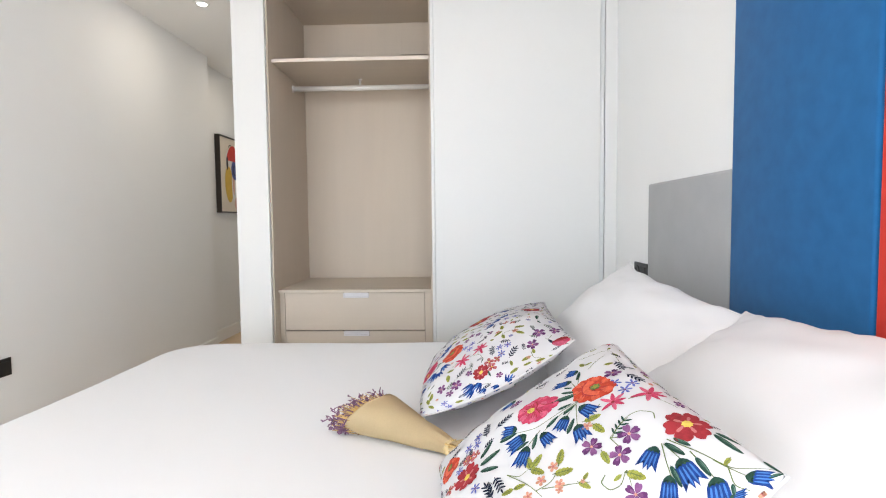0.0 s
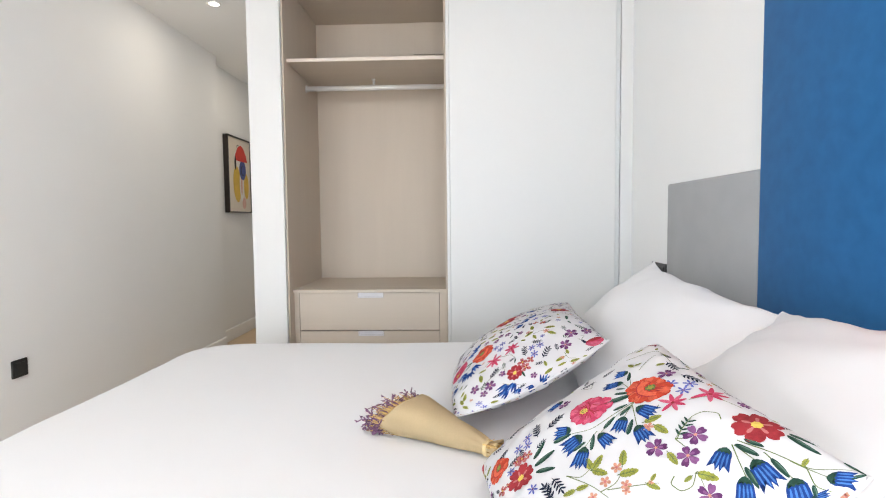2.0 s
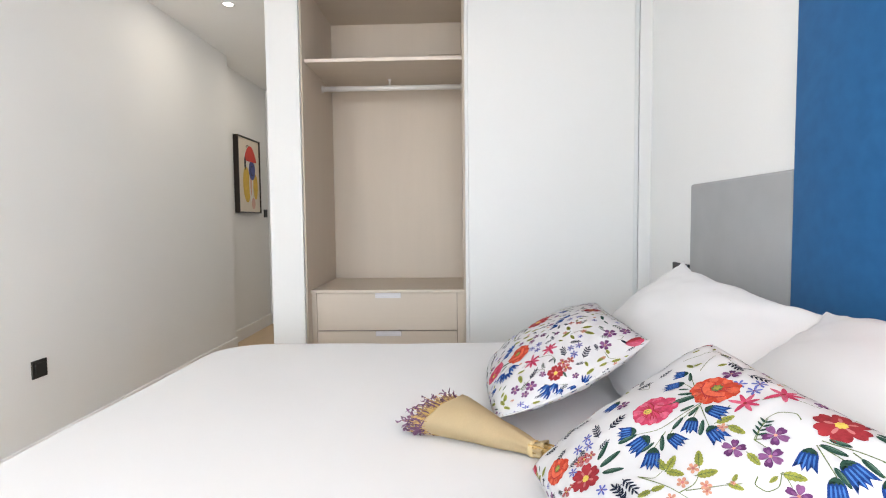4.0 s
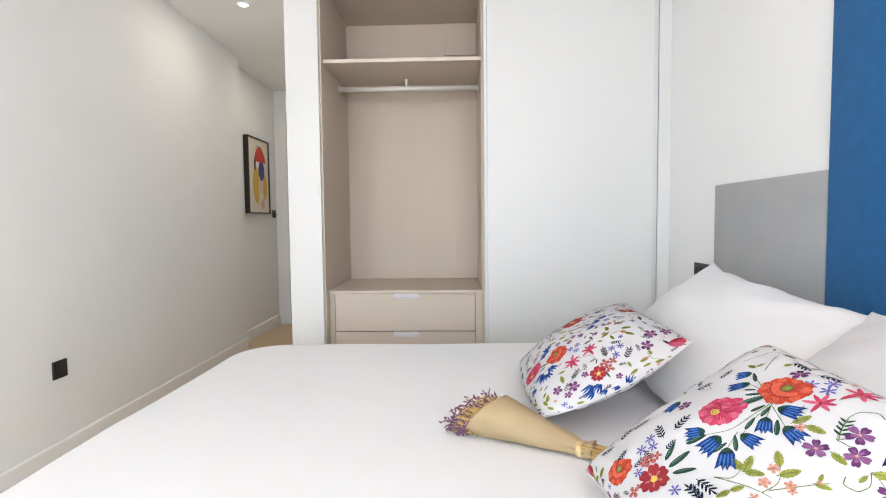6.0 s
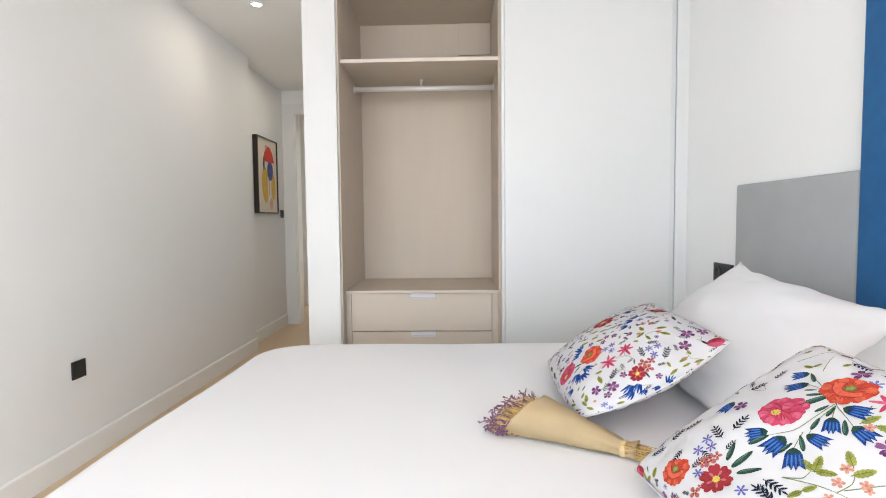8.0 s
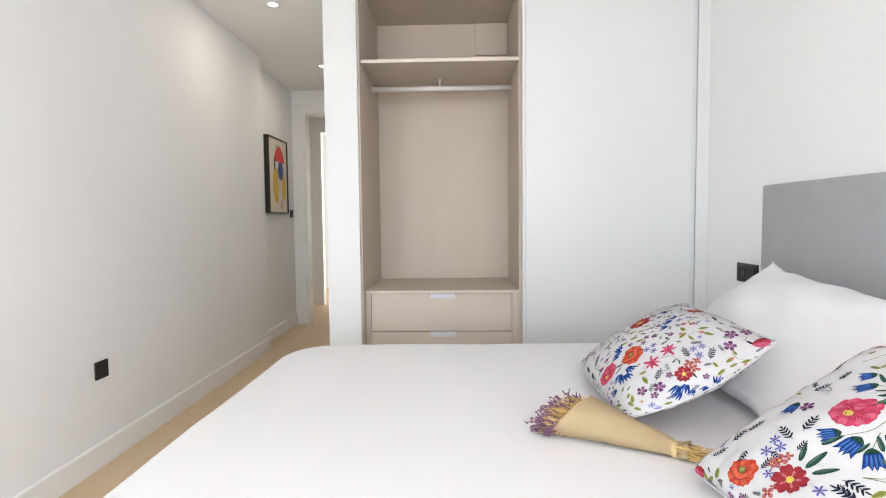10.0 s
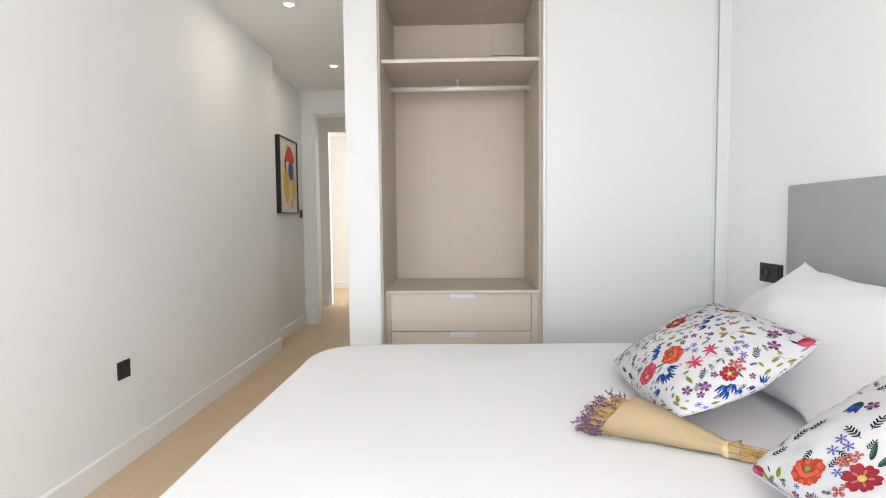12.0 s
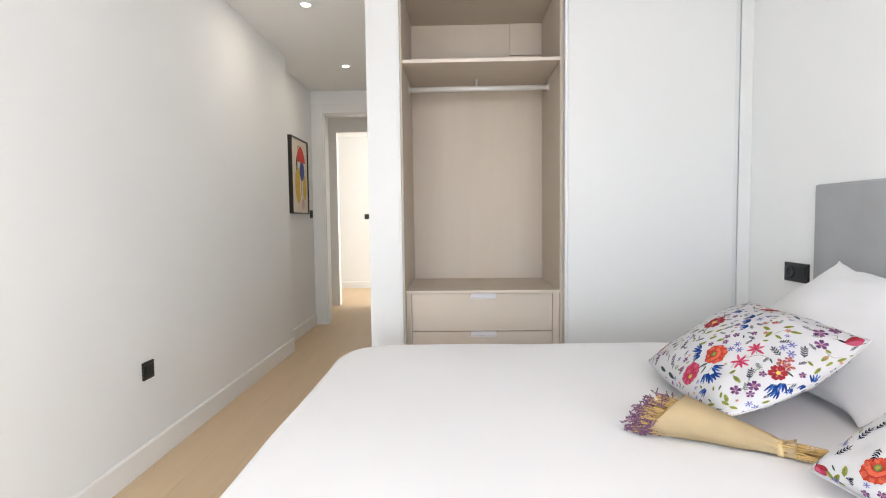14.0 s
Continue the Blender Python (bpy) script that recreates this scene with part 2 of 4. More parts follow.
solid("trim_doorway", bmt, TRIM, "white lacquered door casing", "door casing", "structure")

# unseen windows added behind the walker, one per wall, to hold the daylight lamps
win = thing("unseen_window_1", (1.45, BACK - 0.06, 0.12), "unseen tall white window, added to let in daylight", "window")
tagged(win, kind="structure")
bmx = box(0.10, BACK - 0.10, 0.12, 0.17, BACK - 0.04, 2.38, 0.004)
for a in ((2.73, 0.12, 2.80, 2.38), (1.415, 0.12, 1.485, 2.38), (0.17, 0.12, 1.415, 0.19), (1.485, 0.12, 2.73, 0.19), (0.17, 2.31, 1.415, 2.38), (1.485, 2.31, 2.73, 2.38)):
    box(a[0], BACK - 0.10, a[1], a[2], BACK - 0.04, a[3], 0.004, bm=bmx)
part("window_frame", local(bmx, win), TRIM, win)
# added right-hand window, out of view, brightens the left wall
win = thing("unseen_window_2", (RW + 0.06, -2.70, 0.12), "unseen tall white side window, added to let in daylight", "window")
tagged(win, kind="structure")
bmx = box(RW + 0.04, -3.90, 0.12, RW + 0.10, -3.84, 2.38, 0.004)
for a in ((-1.56, 0.12, -1.50, 2.38), (-3.84, 0.12, -1.56, 0.18), (-3.84, 2.32, -1.56, 2.38)):
    box(RW + 0.04, a[0], a[1], RW + 0.10, a[2], a[3], 0.004, bm=bmx)
part("window_frame", local(bmx, win), TRIM, win)
# added left-hand window, out of view, brightens the headboard wall and wardrobe door
win = thing("unseen_window_3", (-0.06, -2.50, 0.12), "unseen tall white side window, added to let in daylight", "window")
tagged(win, kind="structure")
bmx = box(-0.10, -3.80, 0.12, -0.04, -3.74, 2.38, 0.004)
for a in ((-1.26, 0.12, -1.20, 2.38), (-3.74, 0.12, -1.26, 0.18), (-3.74, 2.32, -1.26, 2.38)):
    box(-0.10, a[0], a[1], -0.04, a[2], a[3], 0.004, bm=bmx)
part("window_frame", local(bmx, win), TRIM, win)


# ---- ceiling lamps ----
def downlight(x, y, z):
    """A recessed spot: a ring, a cone set back and a bright lens."""
    t = thing("ceiling_spotlight", (x, y, z), "small round white recessed spotlight, switched on", "spotlight", "corridor spotlights")
    bm = bmesh.new()
    rings = [(0.030, -0.002), (0.033, -0.005), (0.040, -0.006), (0.0445, -0.003), (0.0455, 0.0)]
    loops = [[bm.verts.new((r * math.cos(a), r * math.sin(a), h)) for a in [i * math.tau / 40 for i in range(40)]] for r, h in rings]
    for l0, l1 in zip(loops, loops[1:]):
        for i in range(40):
            bm.faces.new((l0[i], l0[(i + 1) % 40], l1[(i + 1) % 40], l1[i]))
    bmesh.ops.recalc_face_normals(bm, faces=bm.faces)
    part("ring", bm, LAMPRING, t, smooth=True)
    bm = bmesh.new()
    bmesh.ops.create_uvsphere(bm, u_segments=32, v_segments=16, radius=1.0)
    bmesh.ops.transform(bm, matrix=Matrix.Diagonal((0.0305, 0.0305, 0.010, 1)), verts=bm.verts)
    part("lens", bm, LAMPGLOW, t, "bright warm-white domed lens", smooth=True)
    area_lamp("spot_light", pose(x, y, z - 0.016), 0.06, 0.06, 4.0, (1.0, 0.90, 0.76), "DISK")
    return t


downlight(0.481, 3.64, CEIL)
downlight(0.452, 4.94, CEIL)

# ---- wardrobe ----
WX0, WX1, WF, WB = 1.160, 1.964, 2.985, 3.545
DX0, DX1 = 1.975, 2.813
wd = thing("wardrobe", (2.0, 3.2, 0), "built-in white sliding-door wardrobe, one bay open, beige inside", "wardrobe")


def wpart(name, bm, m, label="", parent=None, smooth=False):
    return part(name, local(bm, wd), m, parent or wd, label, smooth)


wpart("side_panel", box(1.141, 2.93, 0.0, WX0, WB, 2.42, 0.001), LINEN, "beige linen-textured side panel")
wpart("side_panel", box(WX1, WF, 0.0, WX1 + 0.019, WB, 2.42, 0.001), LINEN, "beige linen-textured side panel")
wpart("back_panel", box(WX0, WB, 0.0, WX1 + 0.019, WB + 0.01, 2.42), LINEN, "beige linen-textured back panel")
wpart("top_panel", box(WX0, WF, 2.313, WX1, WB, 2.331, 0.001), LINEN_H, "beige top panel")
wpart("shelf", box(WX0, 2.975, 1.916, WX1, WB, 1.934, 0.001), LINEN_H, "beige shelf")
wpart("edge_strip", box(WX0 + 0.001, 2.9735, 1.9165, WX1 - 0.001, 2.975, 1.9335), EDGE)
wpart("jamb", box(1.1395, 2.906, 0.0, 1.152, 2.93, 2.44, 0.002), LACQ, "white front jamb")
wpart("pelmet", box(1.139, 2.91, 2.44, RW, 2.93, CEIL, 0.001), LACQ, "white pelmet over the sliding track")
wpart("hanging_rail", cyl((WX0, 3.31, 1.866), (WX1, 3.31, 1.866), 0.0145, 20), RODM, "pale hanging rail", smooth=False)
wpart("rail_bracket", cyl((1.551, 3.31, 1.878), (1.551, 3.31, 1.916), 0.0062, 10, bm=box(1.540, 3.298, 1.912, 1.562, 3.322, 1.9158, 0.0015)), RODM, "small pale rail hanger")
for x in (WX0, WX1 - 0.006):
    wpart("rail_socket", cyl((x, 3.31, 1.866), (x + 0.006, 3.31, 1.866), 0.021, 20), RODM)
wpart("access_panel", box(1.767, WB - 0.014, 2.120, WX1 - 0.002, WB, 2.311, 0.001), LINEN, "beige access panel on the wardrobe back")
# drawer unit
wpart("drawer_top", box(WX0, 2.982, 0.728, WX1, WB, 0.744, 0.001), LINEN_H, "beige drawer unit top")
wpart("drawer_side", box(WX0, 3.0, 0.07, WX0 + 0.026, WB, 0.728, 0.001), LINEN)
wpart("drawer_side", box(WX1 - 0.034, 3.0, 0.07, WX1, WB, 0.728, 0.001), LINEN)
wpart("plinth", box(WX0, 3.03, 0.0, WX1, 3.048, 0.07), LINEN_H)
# dark board in place of the shade inside the drawer unit
wpart("drawer_shade_sheet", box(WX0 + 0.026, 3.03, 0.07, WX1 - 0.034, 3.04, 0.728), GAP, "dark sheet painted as the shade behind the drawer fronts")
def notched(x0, x1, z0, z1, p0, p1, depth, y0, y1):
    """A board standing in x and z with a rectangular notch in its top edge."""
    out = [(x0, z0), (x1, z0), (x1, z1), (p1, z1), (p1, z1 - depth), (p0, z1 - depth), (p0, z1), (x0, z1)]
    bm = bmesh.new()
    a = [bm.verts.new((x, y0, z)) for x, z in out]
    b = [bm.verts.new((x, y1, z)) for x, z in out]
    n = len(out)
    for i in range(n):
        bm.faces.new((a[i], b[i], b[(i + 1) % n], a[(i + 1) % n]))
    bm.faces.new(a)
    bm.faces.new(b[::-1])
    bmesh.ops.recalc_face_normals(bm, faces=bm.faces)
    return bm


for z0, z1 in ((0.527, 0.7245), (0.320, 0.5215), (0.113, 0.3145)):
    x0, x1 = WX0 + 0.0285, WX1 - 0.0365
    p0, p1 = 1.497, 1.634
    bm = notched(x0, x1, z0, z1, p0, p1, 0.027, 3.0, 3.018)
    d = wpart("drawer", bm, LINEN_H, "beige drawer front with a cut-out pull")
    bm = box(p0 + 0.001, 2.999, z1 - 0.026, p1 - 0.001, 3.002, z1 - 0.021)
    box(p0 + 0.001, 2.999, z1 - 0.021, p0 + 0.006, 3.002, z1 - 0.001, bm=bm)
    box(p1 - 0.006, 2.999, z1 - 0.021, p1 - 0.001, 3.002, z1 - 0.001, bm=bm)
    box(p0 + 0.006, 3.004, z1 - 0.021, p1 - 0.006, 3.007, z1, bm=bm)
    part("pull", local(bm, wd), PULL, d, "pale metal recessed pull")
# sliding doors
front = wpart("sliding_door", box(DX0 + 0.018, 2.924, 0.012, DX1, 2.944, 2.44, 0.0015), LACQ, "plain white lacquered sliding door")
part("edge_profile", local(box(DX0, 2.922, 0.012, DX0 + 0.018, 2.948, 2.44, 0.005, 3), wd), LACQ, front, "slim white edge profile")
wpart("sliding_door", box(DX0 + 0.004, 2.954, 0.012, 2.85, 2.972, 2.44, 0.0015), LACQ, "plain white lacquered sliding door pushed behind the other")
wpart("edge_profile", box(DX1 + 0.002, 2.932, 0.0, 2.837, 2.95, 2.44, 0.002), ALU, "slim grey shadow profile")
wpart("filler", box(2.839, 2.926, 0.0, RW, 2.95, 2.44, 0.001), LACQ, "white filler strip")
wpart("track", box(1.152, 2.92, 0.0, 2.853, 2.98, 0.011, 0.001), ALU, "slim floor track")


# ---- bed ----
BX0, BX1, BY0, BY1, BZ = 0.964, 2.862, 0.90, 2.390, 0.620


def rounded_loop(x0, y0, x1, y1, r, n=10, side=24):
    pts = []
    for cx, cy, a0 in ((x1 - r, y1 - r, 0), (x0 + r, y1 - r, 90), (x0 + r, y0 + r, 180), (x1 - r, y0 + r, 270)):
        arc = [(cx + r * math.cos(radians(a0 + 90 * i / n)), cy + r * math.sin(radians(a0 + 90 * i / n))) for i in range(n + 1)]
        if pts:
            (ax, ay), (bx, by) = pts[-1], arc[0]
            pts += [(ax + (bx - ax) * i / side, ay + (by - ay) * i / side) for i in range(1, side)]
        pts += arc
    (ax, ay), (bx, by) = pts[-1], pts[0]
    return pts + [(ax + (bx - ax) * i / side, ay + (by - ay) * i / side) for i in range(1, side)]


def bed_cover():
    bm = bmesh.new()
    prof = [(0.0, 0.20), (0.0, 0.34), (0.0, 0.46)]
    R = 0.065
    prof += [(R - R * math.cos(radians(a)), BZ - R + R * math.sin(radians(a))) for a in range(0, 91, 10)]
    prof += [(0.065 + 0.672 * (i / 26), BZ) for i in range(1, 27)]
    loops = []
    for inset, z in prof:
        r = max(0.03, 0.22 - inset * 0.8)
        loop = []
        for x, y in rounded_loop(BX0 + inset, BY0 + inset, BX1 - inset, BY1 - inset, min(r, (BY1 - BY0) / 2 - inset - 0.0005)):
            p = Vector((x, y, z))
            w = noise.noise(Vector((x * 2.1, y * 2.1, z))) * 0.004 + noise.noise(Vector((x * 7, y * 9, 3 + z))) * 0.0016
            edge = 1.0 if inset > 0.03 else 0.5
            p.z += w * edge
            if inset < 0.06:
                s = 0.006 * noise.noise(Vector((x * 3, y * 3, z * 0.6 + 9)))
                c = Vector(((BX0 + BX1) / 2 - x, (BY0 + BY1) / 2 - y, 0)).normalized()
                p += c * s
            loop.append(bm.verts.new(p))
        loops.append(loop)
    n = len(loops[0])
    for a, b in zip(loops, loops[1:]):
        for i in range(n):
            bm.faces.new((a[i], a[(i + 1) % n], b[(i + 1) % n], b[i]))
    bm.faces.new(loops[-1])
    return bm


bed = thing("bed", ((BX0 + BX1) / 2, (BY0 + BY1) / 2, 0), "double bed made up with a plain white bedspread", "bed")
part("bedspread", local(bed_cover(), bed), SHEET, bed, "smooth white cotton bedspread", smooth=True)
part("base", local(box(BX0 + 0.03, BY0 + 0.03, 0.12, BX1 - 0.01, BY1 - 0.03, 0.30, 0.01), bed), BASEF, bed)
for x in (BX0 + 0.10, BX1 - 0.10):
    for y in (BY0 + 0.10, BY1 - 0.10):
        part("leg", local(cyl((x, y, 0), (x, y, 0.125), 0.022, 16, 0.028), bed), BLACK2, bed)

# ---- padded headboard of coloured panels ----
HX = 2.872
hb = thing("headboard", (HX, 1.7, 0), "upholstered wall headboard of grey, blue and red panels", "headboard")


def pad(y0, y1, z0, z1, x0, x1):
    bm = box(x0, y0, z0, x1, y1, z1, 0.009, 4)
    for f in bm.faces:
        f.smooth = True
    return bm


part("grey_panel", local(pad(1.798, 2.43, 0.18, 1.237, HX, RW - 0.001), hb), GREYF, hb, "low grey woven upholstered panel")
part("blue_panel", local(pad(1.298, 1.7965, 0.18, 2.25, HX - 0.004, RW - 0.001), hb), BLUEF, hb, "tall blue woven upholstered panel")
part("red_panel", local(pad(0.78, 1.2965, 0.18, 1.9, HX - 0.002, RW - 0.001), hb), REDF, hb, "tall red woven upholstered panel")


# ---- cushions ----
def cushion_point(c, u, v, side, top, low, seed, pull=0.07, puff=0.42, dents=0.0, sag=0.0, ear=2, ripple=0.0, belly=0.0):
    """A point of a stuffed cover at u, v in -1..1; c: the corners at (-1,-1), (1,-1), (1,1), (-1,1)."""
    pu = u * (1 - pull * (1 - abs(v) ** ear) * abs(u) ** 3)
    pv = v * (1 - pull * (1 - abs(u) ** ear) * abs(v) ** 3)
    if belly:
        pu *= 1 + belly * (1 - v * v) * max(0.0, -u) ** 3
        pv *= 1 + belly * (1 - u * u) * max(0.0, -v) ** 3
    if ripple:
        rim = max(abs(u), abs(v)) ** 10
        pu += ripple * 2 * rim * noise.noise(Vector((v * 4.5 + seed, u, 1.5)))
        pv += ripple * 2 * rim * noise.noise(Vector((u * 4.5 + seed, v, 5.5)))
    a, b = (1 + pu) / 2, (1 + pv) / 2
    p = c[0] * (1 - a) * (1 - b) + c[1] * a * (1 - b) + c[2] * a * b + c[3] * (1 - a) * b
    p = p - Vector((0, 0.35 * sag, sag)) * ((1 - v * v) * ((1 - u) / 2) ** 2)
    n = (c[3] - c[1]).cross(c[2] - c[0]).normalized()
    h = (max(0.0, 1 - u * u) ** puff) * (max(0.0, 1 - v * v) ** puff)
    w = noise.noise(Vector((u * 1.6 + seed, v * 1.6, side * 2.0))) * 0.010 * h ** 0.5
    e = (1 - h) * h * 4
    w += noise.noise(Vector((u * 5 + seed, v * 5, 7.0 + side))) * 0.004 * e
    if ripple:
        w += ripple * rim * 0.4 * noise.noise(Vector((u * 6 + seed, v * 6, 2.5)))
    if dents:
        w += noise.noise(Vector((u * 2.3 + seed * 3, v * 2.9, 4.0 + side))) * dents * h ** 0.6
    return p + n * (side * (top if side > 0 else low) * h + w)


def cushion(name, corners, top, low, seed, material, label, category, n=56, cover="cover", **kw):
    c = [Vector(q) for q in corners]
    base = sum(c, Vector()) / 4
    t = thing(name, (base.x, base.y, BZ), label, category)
    bm = bmesh.new()
    f = lambda i: math.sin((i / n - 0.5) * math.pi) * 0.55 + (2 * i / n - 1) * 0.45
    top_v = [[bm.verts.new(cushion_point(c, f(i), f(j), 1, top, low, seed, **kw) - Vector(t.location)) for j in range(n + 1)] for i in range(n + 1)]
    low_v = [[top_v[i][j] if i in (0, n) or j in (0, n) else bm.verts.new(cushion_point(c, f(i), f(j), -1, top, low, seed, **kw) - Vector(t.location)) for j in range(n + 1)] for i in range(n + 1)]
    for i in range(n):
        for j in range(n):
            bm.faces.new((top_v[i][j], top_v[i + 1][j], top_v[i + 1][j + 1], top_v[i][j + 1]))
            bm.faces.new((low_v[i][j], low_v[i][j + 1], low_v[i + 1][j + 1], low_v[i + 1][j]))
    bmesh.ops.recalc_face_normals(bm, faces=bm.faces)
    part(cover, bm, material, t, smooth=True)
    # stitched seam round the edge
    bm = bmesh.new()
    m = 4 * n
    path = [(f(i), -1) for i in range(n)] + [(1, f(j)) for j in range(n)] + [(f(n - i), 1) for i in range(n)] + [(-1, f(n - j)) for j in range(n)]
    pts = [cushion_point(c, u, v, 1, top, low, seed, **kw) - Vector(t.location) for u, v in path]
    nn = (c[3] - c[1]).cross(c[2] - c[0]).normalized()
    rings = []
    for i, p in enumerate(pts):
        d = (pts[(i + 1) % m] - pts[i - 1]).normalized()
        s = d.cross(nn).normalized()
        rings.append([bm.verts.new(p + s * (0.0018 * math.cos(k * math.tau / 6)) + nn * (0.0018 * math.sin(k * math.tau / 6))) for k in range(6)])
    for i in range(m):
        a, b = rings[i], rings[(i + 1) % m]
        for k in range(6):
            bm.faces.new((a[k], a[(k + 1) % 6], b[(k + 1) % 6], b[k]))
    bmesh.ops.recalc_face_normals(bm, faces=bm.faces)
    part("seam", bm, material, t, smooth=True)
    return t, (lambda u, v, lift, side=1: cushion_point(c, u, v, side, top, low, seed, **kw) + (c[3] - c[1]).cross(c[2] - c[0]).normalized() * (side * lift) - Vector(t.location))


W1C = [(2.34, 1.49, 0.634), (2.37, 2.20, 0.645), (2.658, 2.00, 0.962), (2.722, 1.435, 0.897)]
W2C = [(2.33, 0.80, 0.68), (2.40, 1.40, 0.70), (2.722, 1.425, 0.902), (2.735, 0.78, 0.940)]
FAC = [(2.024, 1.462, 0.664), (2.04, 1.955, 0.656), (2.39, 2.014, 0.829), (2.375, 1.506, 0.826)]
FBC = [(2.108, 0.847, 0.642), (2.076, 1.261, 0.645), (2.386, 1.234, 0.881), (2.418, 0.82, 0.86)]
cushion("pillow", W1C, 0.075, 0.03, 3.0, COTTON, "plump white cotton bed pillow against the headboard", "pillow", puff=0.56, pull=0.085, dents=0.012, sag=0.06, ear=7, ripple=0.018)
cushion("pillow", W2C, 0.066, 0.03, 8.0, COTTON, "plump white cotton bed pillow against the headboard", "pillow", puff=0.62, pull=0.03, dents=0.012, sag=0.05, ear=4, ripple=0.03)
cushA, onA = cushion("scatter_cushion", FAC, 0.078, 0.045, 5.0, CANVAS, "white scatter cushion printed with small colourful folk flowers", "cushion", puff=0.52, pull=0.04, sag=0.014, belly=0.13)
cushB, onB = cushion("scatter_cushion", FBC, 0.068, 0.006, 11.0, CANVAS, "white scatter cushion printed with large colourful folk flowers", "cushion", puff=0.36, pull=0.05, sag=0.034)

# ---- cushion prints ----
def ink(name, color, amount=0.34):
    return mat(name, [c * 0.80 for c in color], 0.85, amount=amount, scale=150, fine=900, bump=0.25, dist=0.0003, spec=0.2, per_island=0.3)


INKS = [ink("ink_orange", (0.50, 0.055, 0.026)), ink("ink_coral", (0.62, 0.115, 0.06)), ink("ink_pink", (0.52, 0.050, 0.115)),
        ink("ink_rose", (0.60, 0.115, 0.19)), ink("ink_crimson", (0.31, 0.028, 0.036)), ink("ink_blush", (0.46, 0.15, 0.15)),
        ink("ink_yellow", (0.68, 0.50, 0.10)), ink("ink_purple", (0.125, 0.035, 0.13)), ink("ink_lilac", (0.22, 0.085, 0.21)),
        ink("ink_blue", (0.010, 0.043, 0.20)), ink("ink_sky", (0.05, 0.15, 0.42)), ink("ink_cornflower", (0.13, 0.155, 0.46)),
        ink("ink_bottle_green", (0.022, 0.065, 0.045)), ink("ink_lime", (0.29, 0.30, 0.055)), ink("ink_olive", (0.13, 0.17, 0.06)),
        ink("ink_peach", (0.58, 0.28, 0.19)), ink("ink_navy", (0.012, 0.018, 0.040)), ink("ink_sage", (0.085, 0.15, 0.115))]
(ORANGE, CORAL, PINK, ROSE, CRIMSON, BLUSH, YELLOW, PURPLE, LILAC, BLUE, SKY, CORN, GREEN, LIME, OLIVE, PEACH, NAVY, SAGE) = range(18)


class Print:
    """Flat shapes in a motif's own plane (x across, y towards its tip), laid on the cushion's cover."""

    def __init__(self):
        self.shapes = []

    def fan(self, pts, ink_no, lift):
        self.shapes.append((pts, ink_no, lift))

    def petal(self, x, y, ang, length, width, ink_no, lift, tip=0.6, n=14, notch=0.0, frill=0.0):
        """A rounded petal that starts at x, y and runs in the direction ang."""
        pts = []
        for i in range(n):
            a = math.tau * i / n
            s = 0.5 - 0.5 * math.cos(a)
            w = math.sin(a) * width / 2 * (s ** tip + 0.05)
            l = s * length * (1 - notch * max(0.0, 1 - abs(math.sin(a)) * 2.2) * (s > 0.6))
            f = 1 + frill * math.sin(9 * a + 5 * ang) * s
            ca, sa = math.cos(ang), math.sin(ang)
            pts.append((x + (l * ca - w * sa) * f, y + (l * sa + w * ca) * f))
        self.fan(pts, ink_no, lift)

    def leaf(self, x, y, ang, length, width, ink_no, lift, n=12):
        pts = []
        for i in range(n):
            a = math.tau * i / n
            s = 0.5 - 0.5 * math.cos(a)
            w = math.sin(a) * width / 2 * (1 - 0.35 * s)
            ca, sa = math.cos(ang), math.sin(ang)
            pts.append((x + s * length * ca - w * sa, y + s * length * sa + w * ca))
        self.fan(pts, ink_no, lift)

    def ring(self, x, y, r, ink_no, lift, lobes=0, depth=0.0, n=28, turn=0.0):
        self.fan([(x + r * (1 + depth * math.cos(lobes * a + turn)) * math.cos(a), y + r * (1 + depth * math.cos(lobes * a + turn)) * math.sin(a))
                  for a in [math.tau * i / n for i in range(n)]], ink_no, lift)

    def line(self, pts, width, ink_no, lift):
        """A thin stroke along pts, thinner towards its end."""
        fine = []
        for (ax, ay), (bx, by) in zip(pts, pts[1:]):
            k = 6
            fine += [(ax + (bx - ax) * i / k, ay + (by - ay) * i / k) for i in range(k)]
        fine.append(pts[-1])
        for _ in range(3):
            fine = [fine[0]] + [((p[0] + 2 * q[0] + r[0]) / 4, (p[1] + 2 * q[1] + r[1]) / 4) for p, q, r in zip(fine, fine[1:], fine[2:])] + [fine[-1]]
        left, right = [], []
        for i, (x, y) in enumerate(fine):
            ax, ay = fine[max(0, i - 1)]
            bx, by = fine[min(len(fine) - 1, i + 1)]
            d = math.hypot(bx - ax, by - ay) or 1.0
            w = width / 2 * (1 - 0.4 * i / len(fine))
            left.append((x - (by - ay) / d * w, y + (bx - ax) / d * w))
            right.append((x + (by - ay) / d * w, y - (bx - ax) / d * w))
        self.shapes.append(((left, right), ink_no, lift))


